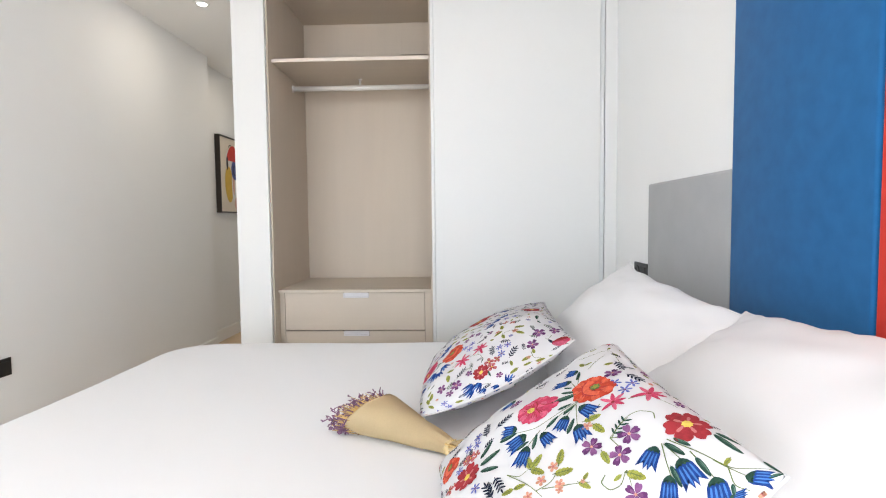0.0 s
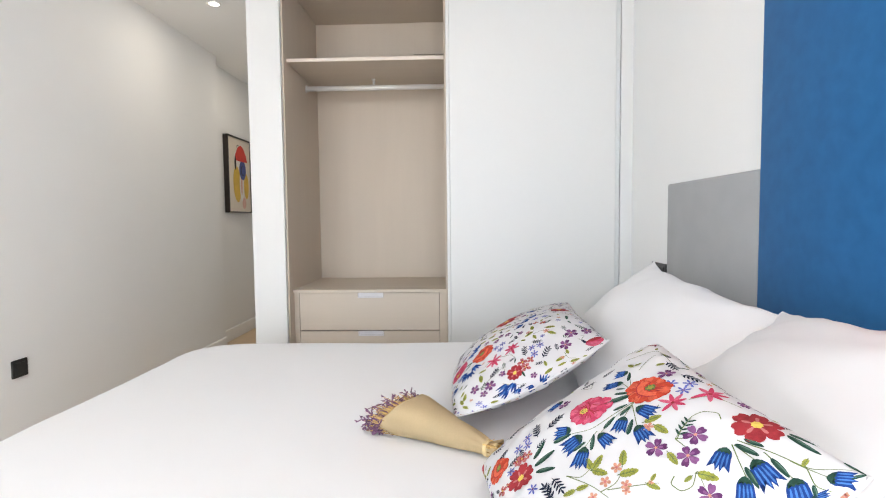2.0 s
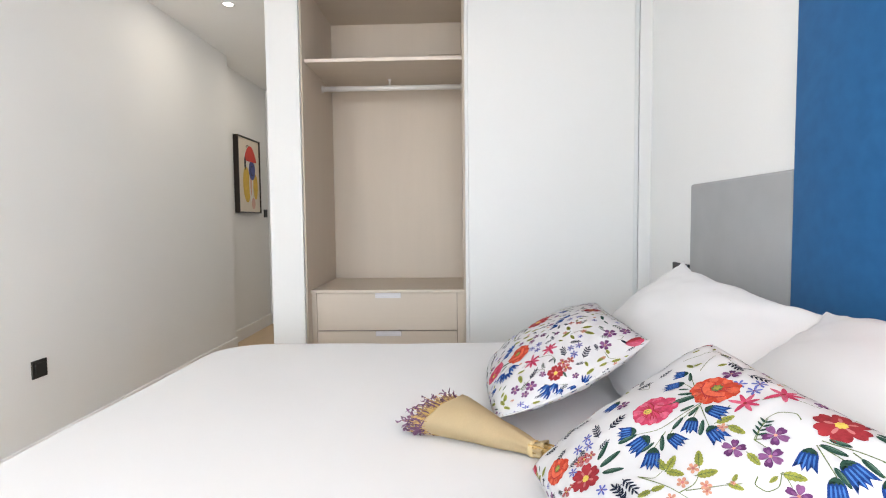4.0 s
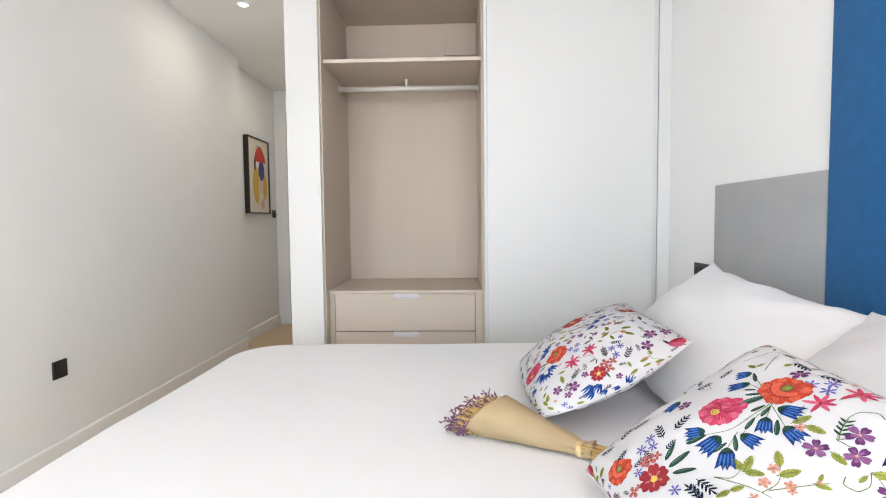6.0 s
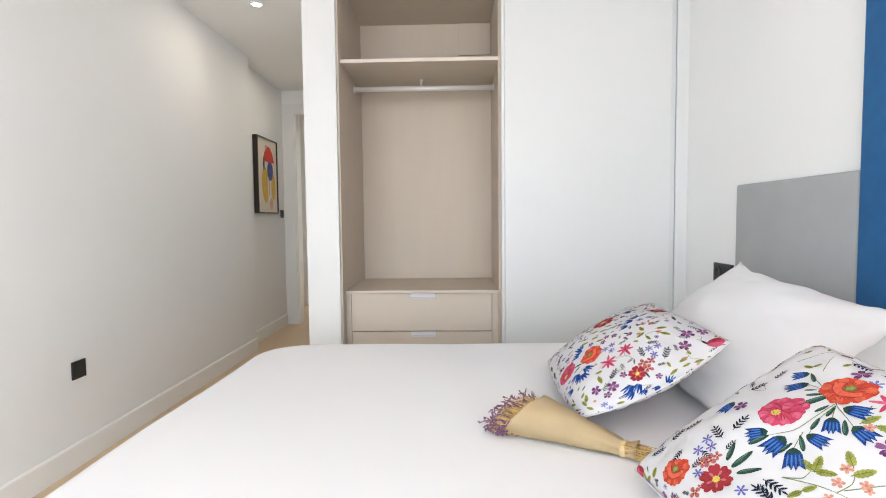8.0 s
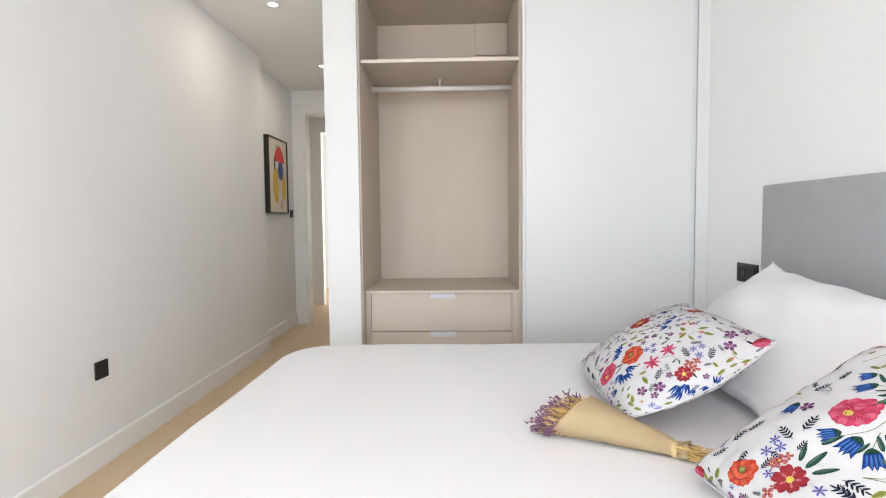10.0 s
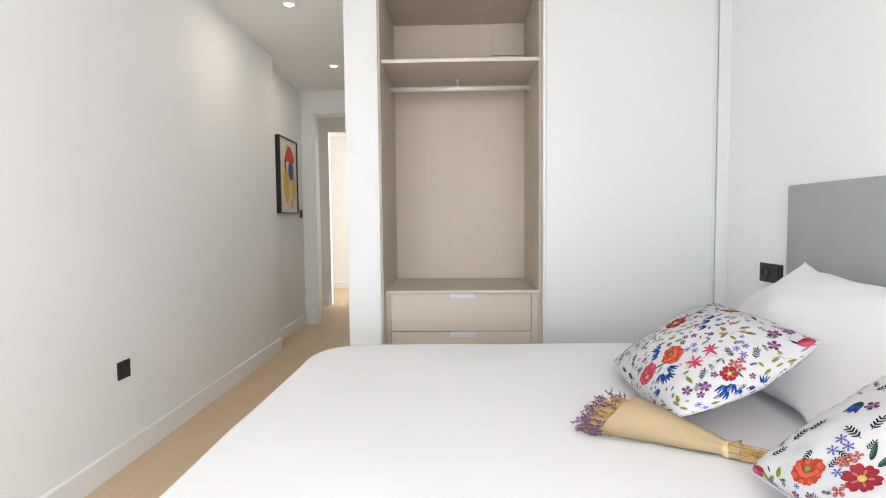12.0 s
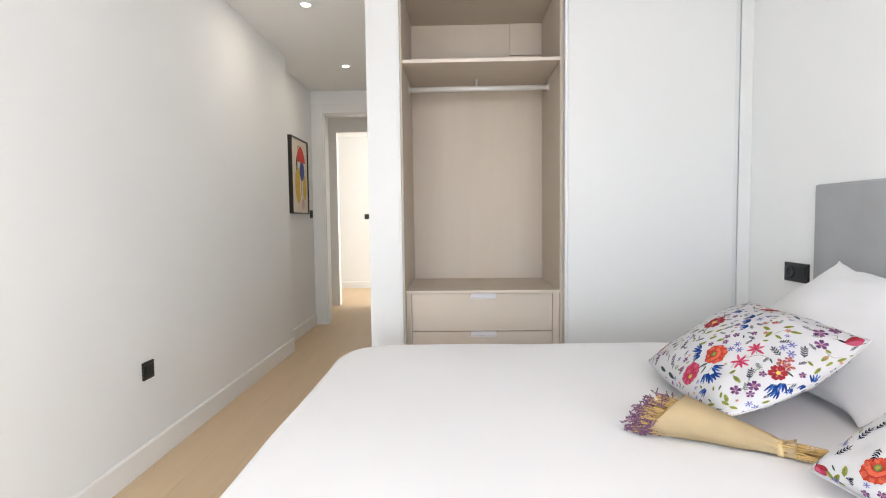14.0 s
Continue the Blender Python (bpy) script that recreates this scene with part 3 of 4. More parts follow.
def shaded_petal(p, a, length, width, base, light, deep, lift, rnd):
    """A broad petal with a lighter blade and a deep throat."""
    p.petal(0, 0, a, length, width, base, lift, 0.45, 30, 0.10, 0.022)
    ca, sa = math.cos(a + 0.08), math.sin(a + 0.08)
    p.petal(0.42 * length * ca, 0.42 * length * sa, a + 0.06, length * 0.52, width * 0.46, light, lift + 0.05, 0.5, 18, 0.1, 0.03)
    for d in (-0.20, 0.02, 0.24):
        r0, r1 = 0.12, length * rnd.uniform(0.50, 0.72)
        p.line([(r1 * math.cos(a + d), r1 * math.sin(a + d)), (r0 * math.cos(a + d * 0.6), r0 * math.sin(a + d * 0.6))], 0.05, deep, lift + 0.08)


def poppy(p, rnd):
    for i, (a, l, w) in enumerate(((0.25, 0.86, 1.0), (-0.65, 0.95, 1.0), (-1.55, 1.05, 1.1), (-2.45, 0.95, 0.95), (3.05, 0.97, 1.0), (2.15, 1.0, 1.0), (1.35, 1.10, 1.15))):
        shaded_petal(p, a + rnd.uniform(-0.1, 0.1), l * rnd.uniform(0.95, 1.05), w, ORANGE, CORAL, CRIMSON, 1 + 0.12 * i, rnd)
    # a folded petal in front of the heart
    p.line([(0.42, -0.40), (0.02, -0.40), (-0.28, -0.12), (-0.30, 0.30), (-0.18, 0.62)], 0.36, CORAL, 3)
    p.line([(0.30, -0.58), (-0.10, -0.52), (-0.46, -0.16), (-0.48, 0.34), (-0.30, 0.70)], 0.06, CRIMSON, 3.4)
    p.ring(0.12, 0.10, 0.23, OLIVE, 4, 7, 0.14)
    p.ring(0.13, 0.10, 0.15, LIME, 5, 5, 0.22)


def rose(p, rnd):
    for i, (a, l, w) in enumerate(((0.25, 1.0, 1.1), (-0.6, 0.95, 1.0), (-1.5, 1.0, 1.0), (-2.3, 1.0, 1.0), (3.1, 0.95, 0.95), (2.3, 1.02, 1.0), (1.35, 1.15, 1.2))):
        shaded_petal(p, a + rnd.uniform(-0.1, 0.1), l * rnd.uniform(0.95, 1.05), w, PINK, ROSE, CRIMSON, 1 + 0.12 * i, rnd)
    for i, (a, l, w, no) in enumerate(((0.35, 0.72, 0.60, PINK), (1.5, 0.80, 0.60, PINK), (0.9, 0.55, 0.48, ROSE))):
        p.petal(0.0, 0.08, a, l, w, no, 2.2 + 0.12 * i, 0.5, 24, 0.0, 0.04)
    p.line([(0.62, -0.05), (0.25, 0.10), (-0.05, 0.02), (-0.40, 0.25)], 0.07, CRIMSON, 3)
    p.line([(0.30, 0.20), (0.05, 0.50), (0.12, 0.85)], 0.05, CRIMSON, 3)
    p.ring(-0.06, -0.22, 0.19, YELLOW, 4, 9, 0.16)
    for i in range(8):
        p.ring(-0.06 + 0.10 * math.cos(i * 0.785), -0.22 + 0.10 * math.sin(i * 0.785), 0.028, OLIVE, 5, n=6)


def red(p, rnd):
    o = rnd.random() * 6
    for i in range(6):
        a = o + math.tau * i / 6
        p.petal(0.04 * math.cos(a), 0.04 * math.sin(a), a, rnd.uniform(0.92, 1.05), 0.88, CRIMSON, 1 + 0.1 * i, 0.5, 16, 0.14)
    for i in range(5):
        a = o + 0.5 + math.tau * i / 5
        p.petal(0.14 * math.cos(a), 0.14 * math.sin(a), a, 0.45, 0.2, BLUSH, 2 + 0.1 * i)
    p.ring(0, 0, 0.22, YELLOW, 3, 8, 0.12)


def purple(p, rnd):
    o = rnd.random() * 6
    for i in range(5):
        a = o + math.tau * i / 5
        p.petal(0.05 * math.cos(a), 0.05 * math.sin(a), a, rnd.uniform(0.92, 1.05), 0.78, LILAC if i % 2 else PURPLE, 1 + 0.1 * i, 0.5, 16, 0.14)
        p.petal(0.05 * math.cos(a), 0.05 * math.sin(a), a, 0.55, 0.34, LILAC, 2 + 0.1 * i)
    p.ring(0, 0, 0.13, PEACH, 3, 5, 0.2)


def star(p, rnd):
    o = rnd.random() * 6
    for i in range(6):
        p.petal(0, 0, o + math.tau * i / 6, 1.0, 0.42, CORN, 1 + 0.1 * i, 0.5, 10)
    p.ring(0, 0, 0.18, LILAC, 2, n=10)


def peach(p, rnd):
    o = rnd.random() * 6
    for i in range(5):
        p.petal(0, 0, o + math.tau * i / 5, 1.0, 0.75, PEACH, 1 + 0.1 * i, 0.5, 10)
    p.ring(0, 0, 0.25, BLUSH, 2, n=10)


def lily(p, rnd):
    for i, a in enumerate((0.3, 1.0, 1.7, 2.5, 3.6, -0.5, -1.4)):
        p.leaf(0, 0, a + math.pi / 2 - 1.2, rnd.uniform(0.85, 1.1), 0.36, PINK if i % 3 else ROSE, 1 + 0.1 * i)
    p.ring(0, 0, 0.12, CRIMSON, 2, n=10)


def tulip(p, rnd):
    p.petal(0, 0, math.pi / 2, 1.0, 0.8, PINK, 1, 0.4)
    p.petal(-0.05, 0, math.pi / 2 + 0.35, 0.85, 0.5, ROSE, 2, 0.5)
    p.petal(0.05, 0, math.pi / 2 - 0.4, 0.9, 0.42, CRIMSON, 3, 0.5)
    p.leaf(0, 0.05, -0.6, 0.4, 0.14, NAVY, 1)


def bell(p, rnd):
    half = [(0.08, 0.0), (0.22, 0.08), (0.31, 0.26), (0.34, 0.48), (0.37, 0.72), (0.41, 1.0), (0.28, 0.82), (0.20, 0.74), (0.13, 0.90), (0.08, 1.06)]
    p.fan(half + [(0.0, 0.80)] + [(-x, y) for x, y in reversed(half)], BLUE, 1)
    for x, b in ((-0.30, 0.86), (-0.09, 0.95), (0.11, 0.95), (0.31, 0.86)):
        p.leaf(x * 0.62, 0.26, math.pi / 2 - x * 0.34, b - 0.26, 0.085, SKY, 2)
    cap = [(0.25, 0.26), (0.15, 0.18), (0.07, 0.25), (0.0, 0.18), (-0.07, 0.25), (-0.15, 0.18), (-0.25, 0.26), (-0.22, 0.10), (-0.12, 0.0), (0.0, -0.06), (0.12, 0.0), (0.22, 0.10)]
    p.fan(cap, GREEN, 3)


def small_bell(p, rnd):
    """A slender bell of four parted strokes."""
    for i, x in enumerate((-0.38, -0.13, 0.14, 0.40)):
        p.leaf(x * 0.35, 0.02, math.pi / 2 - x * 0.95, rnd.uniform(0.88, 1.05), 0.23, SKY if i == 1 else BLUE, 1 + 0.1 * i)


def leaf_print(p, rnd):
    p.leaf(0, 0, math.pi / 2, 1.0, 0.30, GREEN, 1, 16)
    p.leaf(0.03, 0.14, math.pi / 2 - 0.03, 0.68, 0.12, SAGE, 2, 12)
    p.line([(0, 0), (0.02, 0.5), (0, 0.9)], 0.03, GREEN, 3)


def lime_leaf(p, rnd):
    pts = []
    for i in range(28):
        a = math.tau * i / 28
        q = 0.5 - 0.5 * math.cos(a)
        w = math.sin(a) * 0.27 * (1 - 0.35 * q) * (1.10 if i % 2 else 0.88)
        pts.append((-w, q))
    p.fan(pts, LIME, 1)
    p.line([(0, -0.14), (0.02, 0.45), (0, 0.85)], 0.05, OLIVE, 2)
    for i in range(4):
        for k in (-1, 1):
            p.line([(0, 0.18 + 0.16 * i), (k * (0.17 - 0.025 * i), 0.32 + 0.16 * i)], 0.03, OLIVE, 2)


def pansy(p, rnd):
    o = rnd.random() * 6
    for i in range(4):
        p.petal(0, 0, o + math.tau * i / 4, rnd.uniform(0.85, 1.05), 0.85, BLUSH, 1 + 0.1 * i, 0.5, 12)
        p.petal(0, 0, o + math.tau * i / 4, 0.5, 0.3, CRIMSON, 2 + 0.1 * i, 0.5, 8)
    p.ring(0, 0, 0.16, YELLOW, 3, n=8)


def vine(p, rnd):
    p.line([(0, 0), (0.05, 0.5), (0, 1.0)], 0.035, OLIVE, 1)
    for i in range(4):
        for k in (-1, 1):
            p.leaf(0.02, 0.2 + 0.2 * i, math.pi / 2 - k * 0.9, 0.3, 0.10, GREEN, 1)


def sprig(p, rnd):
    p.line([(0, 0), (0.04, 0.5), (0, 1.0)], 0.045, NAVY, 1)
    for i in range(4):
        y = 0.15 + 0.22 * i
        for s in (-1, 1):
            p.leaf(0.02, y, math.pi / 2 - s * 0.85, 0.34, 0.13, NAVY, 1)
    p.leaf(0, 0.95, math.pi / 2, 0.3, 0.12, NAVY, 1)


LONGEST = {"printed_sprig": 0.030, "printed_vine": 0.035, "printed_tulip": 0.056, "printed_star_flower": 0.0105, "printed_leaf": 0.045, "printed_green_leaf": 0.024,
           "printed_red_flower": 0.036, "printed_violet": 0.0165, "printed_bluebell": 0.036, "printed_slender_bell": 0.030, "printed_blossom": 0.0085, "printed_poppy": 0.043, "printed_rose": 0.050,
           "printed_pansy": 0.013, "printed_lily": 0.024}


LARGE = ("printed_poppy", "printed_rose", "printed_lily")
ROUND = ("printed_poppy", "printed_rose", "printed_red_flower", "printed_violet", "printed_star_flower", "printed_pansy", "printed_lily", "printed_blossom")


EDGE0, EDGE1 = 0.8, 1.15


def spread(u):
    """Cover coordinate to a length along the cloth, which runs on down the stuffed sides."""
    a = abs(u)
    return u if a <= EDGE0 else math.copysign(EDGE1 - 0.35 * (max(0.0, 1 - a) / 0.2) ** (1 / 1.75), u)


def gather(s):
    a = abs(s)
    return s if a <= EDGE0 else math.copysign(1 - 0.2 * (max(0.0, EDGE1 - a) / 0.35) ** 1.75, s)


def lay(p, cush, on, half_u, half_v, u, v, u2, v2, name, free=False):
    """Lay a print on the cover with its origin at u, v and its tip at u2, v2, along the cloth."""
    ex, ey = (u2 - u) * half_u, (v2 - v) * half_v
    size = math.hypot(ex, ey) or 0.01
    longest = LONGEST.get(name, 1.0)
    ux, uy = ex / size, ey / size
    size = min(size, longest)
    if free:
        size, ux, uy = 1.0, 0.0, 1.0

    def at(x, y, lift):
        a = u + (x * uy + y * ux) * size / half_u
        side = 1 if abs(a) <= EDGE1 else -1
        if side < 0:
            a = math.copysign(2 * EDGE1 - abs(a), a)
        a = gather(a)
        b = gather(v + (-x * ux + y * uy) * size / half_v)
        return on(max(-0.9985, min(0.9985, a)), max(-0.9985, min(0.9985, b)), 0.0006 + lift * 0.00012, side)

    def shape(bm, pts, no, lift):
        before = len(bm.faces)
        if isinstance(pts, tuple):
            l, r = [[bm.verts.new(at(x, y, lift)) for x, y in side] for side in pts]
            for i in range(len(l) - 1):
                bm.faces.new((l[i], l[i + 1], r[i + 1], r[i]))
        else:
            cx, cy = sum(q[0] for q in pts) / len(pts), sum(q[1] for q in pts) / len(pts)
            rings = [[bm.verts.new(at(cx + (x - cx) * k, cy + (y - cy) * k, lift)) for x, y in pts] for k in (0.34, 0.67, 1.0)]
            mid = bm.verts.new(at(cx, cy, lift))
            n = len(pts)
            for i in range(n):
                j = (i + 1) % n
                bm.faces.new((mid, rings[0][i], rings[0][j]))
                for a, b in zip(rings, rings[1:]):
                    bm.faces.new((a[i], b[i], b[j], a[j]))
        bm.faces.ensure_lookup_table()
        for f in bm.faces[before:]:
            f.material_index = no
            f.smooth = True
        return bm

    if name in LARGE:
        (pts, no, lift), *rest = p.shapes
        flower = part(name, shape(bmesh.new(), pts, 0, lift), INKS[no], cush)
        for pts, no, lift in rest:
            part("petal", shape(bmesh.new(), pts, 0, lift), INKS[no], flower)
        return
    bm = bmesh.new()
    used = sorted({no for _, no, _ in p.shapes})
    for pts, no, lift in p.shapes:
        shape(bm, pts, used.index(no), lift)
    part(name, bm, [INKS[i] for i in used], cush)


POPPY_B = [(0.142, 0.572, -0.004, 0.649), (0.426, -0.78, 0.342, -0.665)]
ROSE_B = [(0.234, 0.142, 0.181, 0.296)]
BELL_B = [(0.488, 0.565, 0.565, 0.473), (0.388, 0.473, 0.457, 0.334), (0.004, 0.426, -0.134, 0.488), (-0.019, 0.311, -0.111, 0.211), (-0.15, 0.342, -0.296, 0.334), (-0.042, 0.104, -0.173, 0.134), (-0.065, -0.035, -0.188, -0.15), (0.035, -0.012, 0.027, -0.188), (0.142, -0.058, 0.219, -0.181), (0.657, 0.004, 0.619, -0.15), (-0.595, 0.649, -0.672, 0.534), (-0.734, 0.703, -0.872, 0.688), (-0.772, 0.611, -0.857, 0.526), (-0.887, 0.772, -0.972, 0.711), (-0.949, 0.88, -0.995, 0.957), (-0.972, 0.764, -0.987, 0.834)]
LEAF_B = [(0.204, 0.257, 0.165, 0.48), (0.088, 0.28, 0.088, 0.388), (0.012, 0.296, 0.05, 0.396), (-0.019, 0.15, 0.027, 0.265), (-0.119, -0.004, -0.012, 0.073), (-0.027, -0.127, -0.027, -0.004), (-0.173, 0.257, -0.073, 0.35), (0.334, 0.403, 0.273, 0.457), (0.273, 0.365, 0.196, 0.465), (0.373, 0.519, 0.48, 0.58), (0.15, -0.219, 0.111, -0.065), (0.15, -0.419, 0.227, -0.273), (0.081, -0.434, 0.088, -0.234), (0.019, -0.442, -0.065, -0.288), (-0.595, 0.757, -0.695, 0.795), (-0.595, 0.703, -0.726, 0.741), (-0.764, 0.772, -0.872, 0.764), (-0.734, 0.649, -0.841, 0.626), (-0.688, 0.926, -0.849, 0.949), (-0.68, 0.941, -0.788, 0.98)]
LEAF_B += [(-0.918, 0.98, -0.995, 0.995), (-0.987, 0.941, -0.995, 0.995), (-0.941, 0.811, -0.98, 0.78)]
LILY_B = [(-0.119, 0.626, -0.165, 0.718), (-0.165, 0.857, -0.25, 0.918)]
RED_B = [(-0.557, 0.872, -0.68, 0.926), (0.088, -0.58, 0.027, -0.457)]
PURPLE_B = [(-0.434, 0.58, -0.457, 0.649), (-0.526, 0.465, -0.557, 0.526), (-0.373, 0.35, -0.388, 0.419), (-0.749, 0.419, -0.757, 0.48), (0.227, 0.772, 0.234, 0.841), (0.542, 0.004, 0.511, 0.058)]
STAR_B = [(0.073, 0.726, 0.042, 0.772), (0.004, 0.826, -0.012, 0.872), (-0.042, 0.749, -0.073, 0.795), (0.419, -0.396, 0.373, -0.373), (0.334, -0.419, 0.296, -0.388), (0.396, -0.511, 0.35, -0.48), (0.234, -0.649, 0.196, -0.619), (-0.119, -0.511, -0.15, -0.473), (0.711, -0.995, 0.657, -0.995)]
PANSY_B = [(0.257, -0.511, 0.234, -0.449), (0.28, -0.565, 0.234, -0.549), (0.234, -0.442, 0.227, -0.403), (0.119, -0.78, 0.096, -0.726), (0.119, -0.711, 0.119, -0.68)]
LIME_B = [(-0.257, -0.065, -0.119, -0.065), (-0.265, -0.058, -0.204, 0.05), (-0.273, -0.065, -0.357, 0.012), (-0.357, 0.119, -0.265, 0.181), (-0.403, 0.073, -0.442, 0.196), (-0.15, 0.396, -0.173, 0.511), (-0.219, 0.434, -0.327, 0.465), (-0.334, -0.227, -0.319, -0.319), (-0.334, -0.219, -0.357, -0.134), (-0.534, 0.181, -0.595, 0.227), (-0.534, 0.211, -0.511, 0.257), (-0.626, 0.411, -0.626, 0.357), (-0.634, 0.442, -0.711, 0.511), (-0.442, 0.388, -0.534, 0.388), (0.542, 0.649, 0.519, 0.711), (0.534, 0.634, 0.619, 0.626), (0.388, 0.772, 0.396, 0.841), (0.795, 0.764, 0.78, 0.826), (0.741, -0.995, 0.841, -0.934), (0.711, -0.995, 0.68, -0.918)]
LIME_B += [(0.642, -0.941, 0.695, -0.811), (0.68, -0.995, 0.619, -0.995)]
PEACH_B = [(-0.35, 0.081, -0.373, 0.111), (-0.396, -0.027, -0.419, 0.004), (-0.511, 0.058, -0.526, 0.081), (-0.204, 0.396, -0.227, 0.426), (-0.449, -0.142, -0.465, -0.111), (-0.542, 0.204, -0.549, 0.219), (-0.48, 0.073, -0.496, 0.104)]
TULIP_B = [(0.803, 0.941, 0.903, 0.91), (0.941, -0.957, 0.803, -0.995)]
SPRIG_B = [(0.319, -0.311, 0.557, -0.265), (0.319, -0.211, 0.373, 0.035), (0.311, -0.657, 0.319, -0.549), (0.227, -0.365, 0.234, -0.273), (-0.134, -0.342, -0.28, -0.311), (-0.273, -0.411, -0.196, -0.388), (0.726, -0.449, 0.741, -0.303), (0.795, -0.595, 0.78, -0.449), (0.841, -0.811, 0.795, -0.688), (0.741, 0.188, 0.695, 0.303), (0.872, 0.465, 0.918, 0.657), (0.672, 0.388, 0.688, 0.496), (0.534, -0.595, 0.503, -0.711), (0.419, 0.864, 0.196, 0.864), (0.15, 0.841, 0.004, 0.903), (-0.296, -0.388, -0.042, -0.449), (0.365, -0.488, 0.257, -0.511), (-0.173, -0.449, -0.173, -0.38)]
VINE_B = [(-0.396, 0.48, -0.311, 0.642)]
STEM_B = [(-0.188, -0.242, -0.273, -0.158, -0.25, -0.065), (-0.188, -0.242, -0.365, -0.119, -0.496, -0.058), (-0.442, -0.081, -0.442, 0.027, -0.388, 0.104), (-0.449, -0.042, -0.503, 0.096, -0.565, 0.242), (-0.419, 0.757, -0.365, 0.78, -0.303, 0.718, -0.303, 0.634, -0.388, 0.473), (-0.572, 0.334, -0.595, 0.288, -0.657, 0.311, -0.672, 0.38, -0.611, 0.457, -0.703, 0.426), (-0.388, 0.473, -0.426, 0.526, -0.426, 0.572), (-0.388, 0.473, -0.473, 0.488), (-0.588, 0.688, -0.772, 0.619), (-0.595, 0.695, -0.741, 0.711), (-0.58, 0.726, -0.803, 0.826, -0.895, 0.864, -0.972, 0.98), (-0.718, 0.772, -0.895, 0.772), (-0.811, 0.826, -0.957, 0.887)]
STEM_B += [(-0.857, 0.857, -0.949, 0.811, -0.987, 0.849), (-0.158, 0.718, -0.188, 0.849, -0.365, 0.918), (-0.073, 0.549, -0.111, 0.48), (0.088, 0.449, -0.019, 0.311), (0.05, 0.411, -0.15, 0.342), (0.065, 0.426, 0.027, 0.265, -0.042, 0.104), (0.081, 0.442, 0.027, 0.088, 0.111, -0.065), (-0.004, 0.104, -0.065, -0.035), (0.234, 0.488, 0.473, 0.572), (0.25, 0.48, 0.388, 0.473), (0.718, 0.642, 0.657, 0.918, 0.342, 0.88), (0.434, 0.642, 0.557, 0.849), (0.688, 0.211, 0.58, 0.257, 0.695, 0.296)]
POPPY_A = [(-0.309, -0.465, -0.192, -0.388)]
ROSE_A = [(-0.251, -0.843, -0.168, -0.732)]
BELL_A = [(-0.432, -0.617, -0.588, -0.568), (-0.507, -0.69, -0.74, -0.707), (-0.507, -0.716, -0.716, -0.772), (-0.454, -0.732, -0.548, -0.836), (-0.607, -0.868, -0.598, -0.958), (-0.072, -0.528, 0.072, -0.538), (-0.156, -0.598, -0.109, -0.699), (-0.121, -0.548, -0.036, -0.617), (-0.974, -0.286, -0.991, -0.41), (-0.951, -0.18, -0.986, -0.286), (-0.99, -0.144, -0.999, -0.228), (-0.998, 0.012, -1.0, -0.084), (-1.0, 0.109, -0.986, 0.192), (-0.939, -0.263, -0.971, -0.388), (-0.121, 0.286, -0.048, 0.156), (-0.084, 0.366, 0.072, 0.309), (-0.192, 0.18, -0.144, 0.06), (0.309, 0.432, 0.239, 0.204)]
LEAF_A = [(-0.902, -0.048, -0.951, -0.036), (-0.343, -0.626, -0.298, -0.74), (-0.366, -0.663, -0.388, -0.772), (0.432, -0.955, 0.18, -0.965), (0.168, -0.951, -0.024, -0.968), (-0.072, 0.41, -0.024, 0.548), (0.548, -0.663, 0.454, -0.598), (0.366, -0.795, 0.309, -0.874), (0.168, -0.843, 0.133, -0.907), (-0.432, 0.74, -0.507, 0.756), (-0.274, 0.772, -0.399, 0.74), (0.388, 0.538, 0.343, 0.355)]
LILY_A = [(-0.568, -0.072, -0.486, 0.012), (-0.588, -0.343, -0.69, -0.332)]
RED_A = [(-0.885, -0.133, -0.823, -0.192), (0.274, -0.036, 0.286, 0.156), (0.133, 0.749, 0.06, 0.868), (0.856, -0.69, 0.849, -0.558)]
PANSY_A = [(-0.83, 0.0, -0.787, 0.048), (-0.836, 0.097, -0.809, 0.133), (-0.885, 0.012, -0.849, 0.06), (-0.366, 0.432, -0.388, 0.475), (-0.309, 0.343, -0.332, 0.377)]
PURPLE_A = [(-0.836, -0.663, -0.802, -0.617), (-0.885, -0.465, -0.849, -0.41), (-0.926, -0.568, -0.902, -0.538), (-0.716, 0.681, -0.645, 0.764), (-0.823, 0.548, -0.787, 0.607), (-0.716, 0.874, -0.626, 0.965), (-0.239, -0.06, -0.251, -0.012), (-0.366, 0.109, -0.388, 0.144), (-0.239, -0.239, -0.263, -0.204), (0.663, -0.896, 0.663, -0.836)]
STAR_A = [(-0.377, -0.274, -0.343, -0.239), (-0.377, -0.168, -0.332, -0.121), (-0.454, -0.216, -0.41, -0.18), (-0.716, 0.168, -0.681, 0.216), (-0.732, 0.274, -0.69, 0.32), (-0.802, 0.168, -0.772, 0.216), (-0.979, -0.663, -0.958, -0.645), (-0.999, -0.626, -0.991, -0.617), (-1.0, -0.764, -0.997, -0.749), (-0.18, 0.366, -0.168, 0.421), (-0.192, 0.497, -0.168, 0.558)]
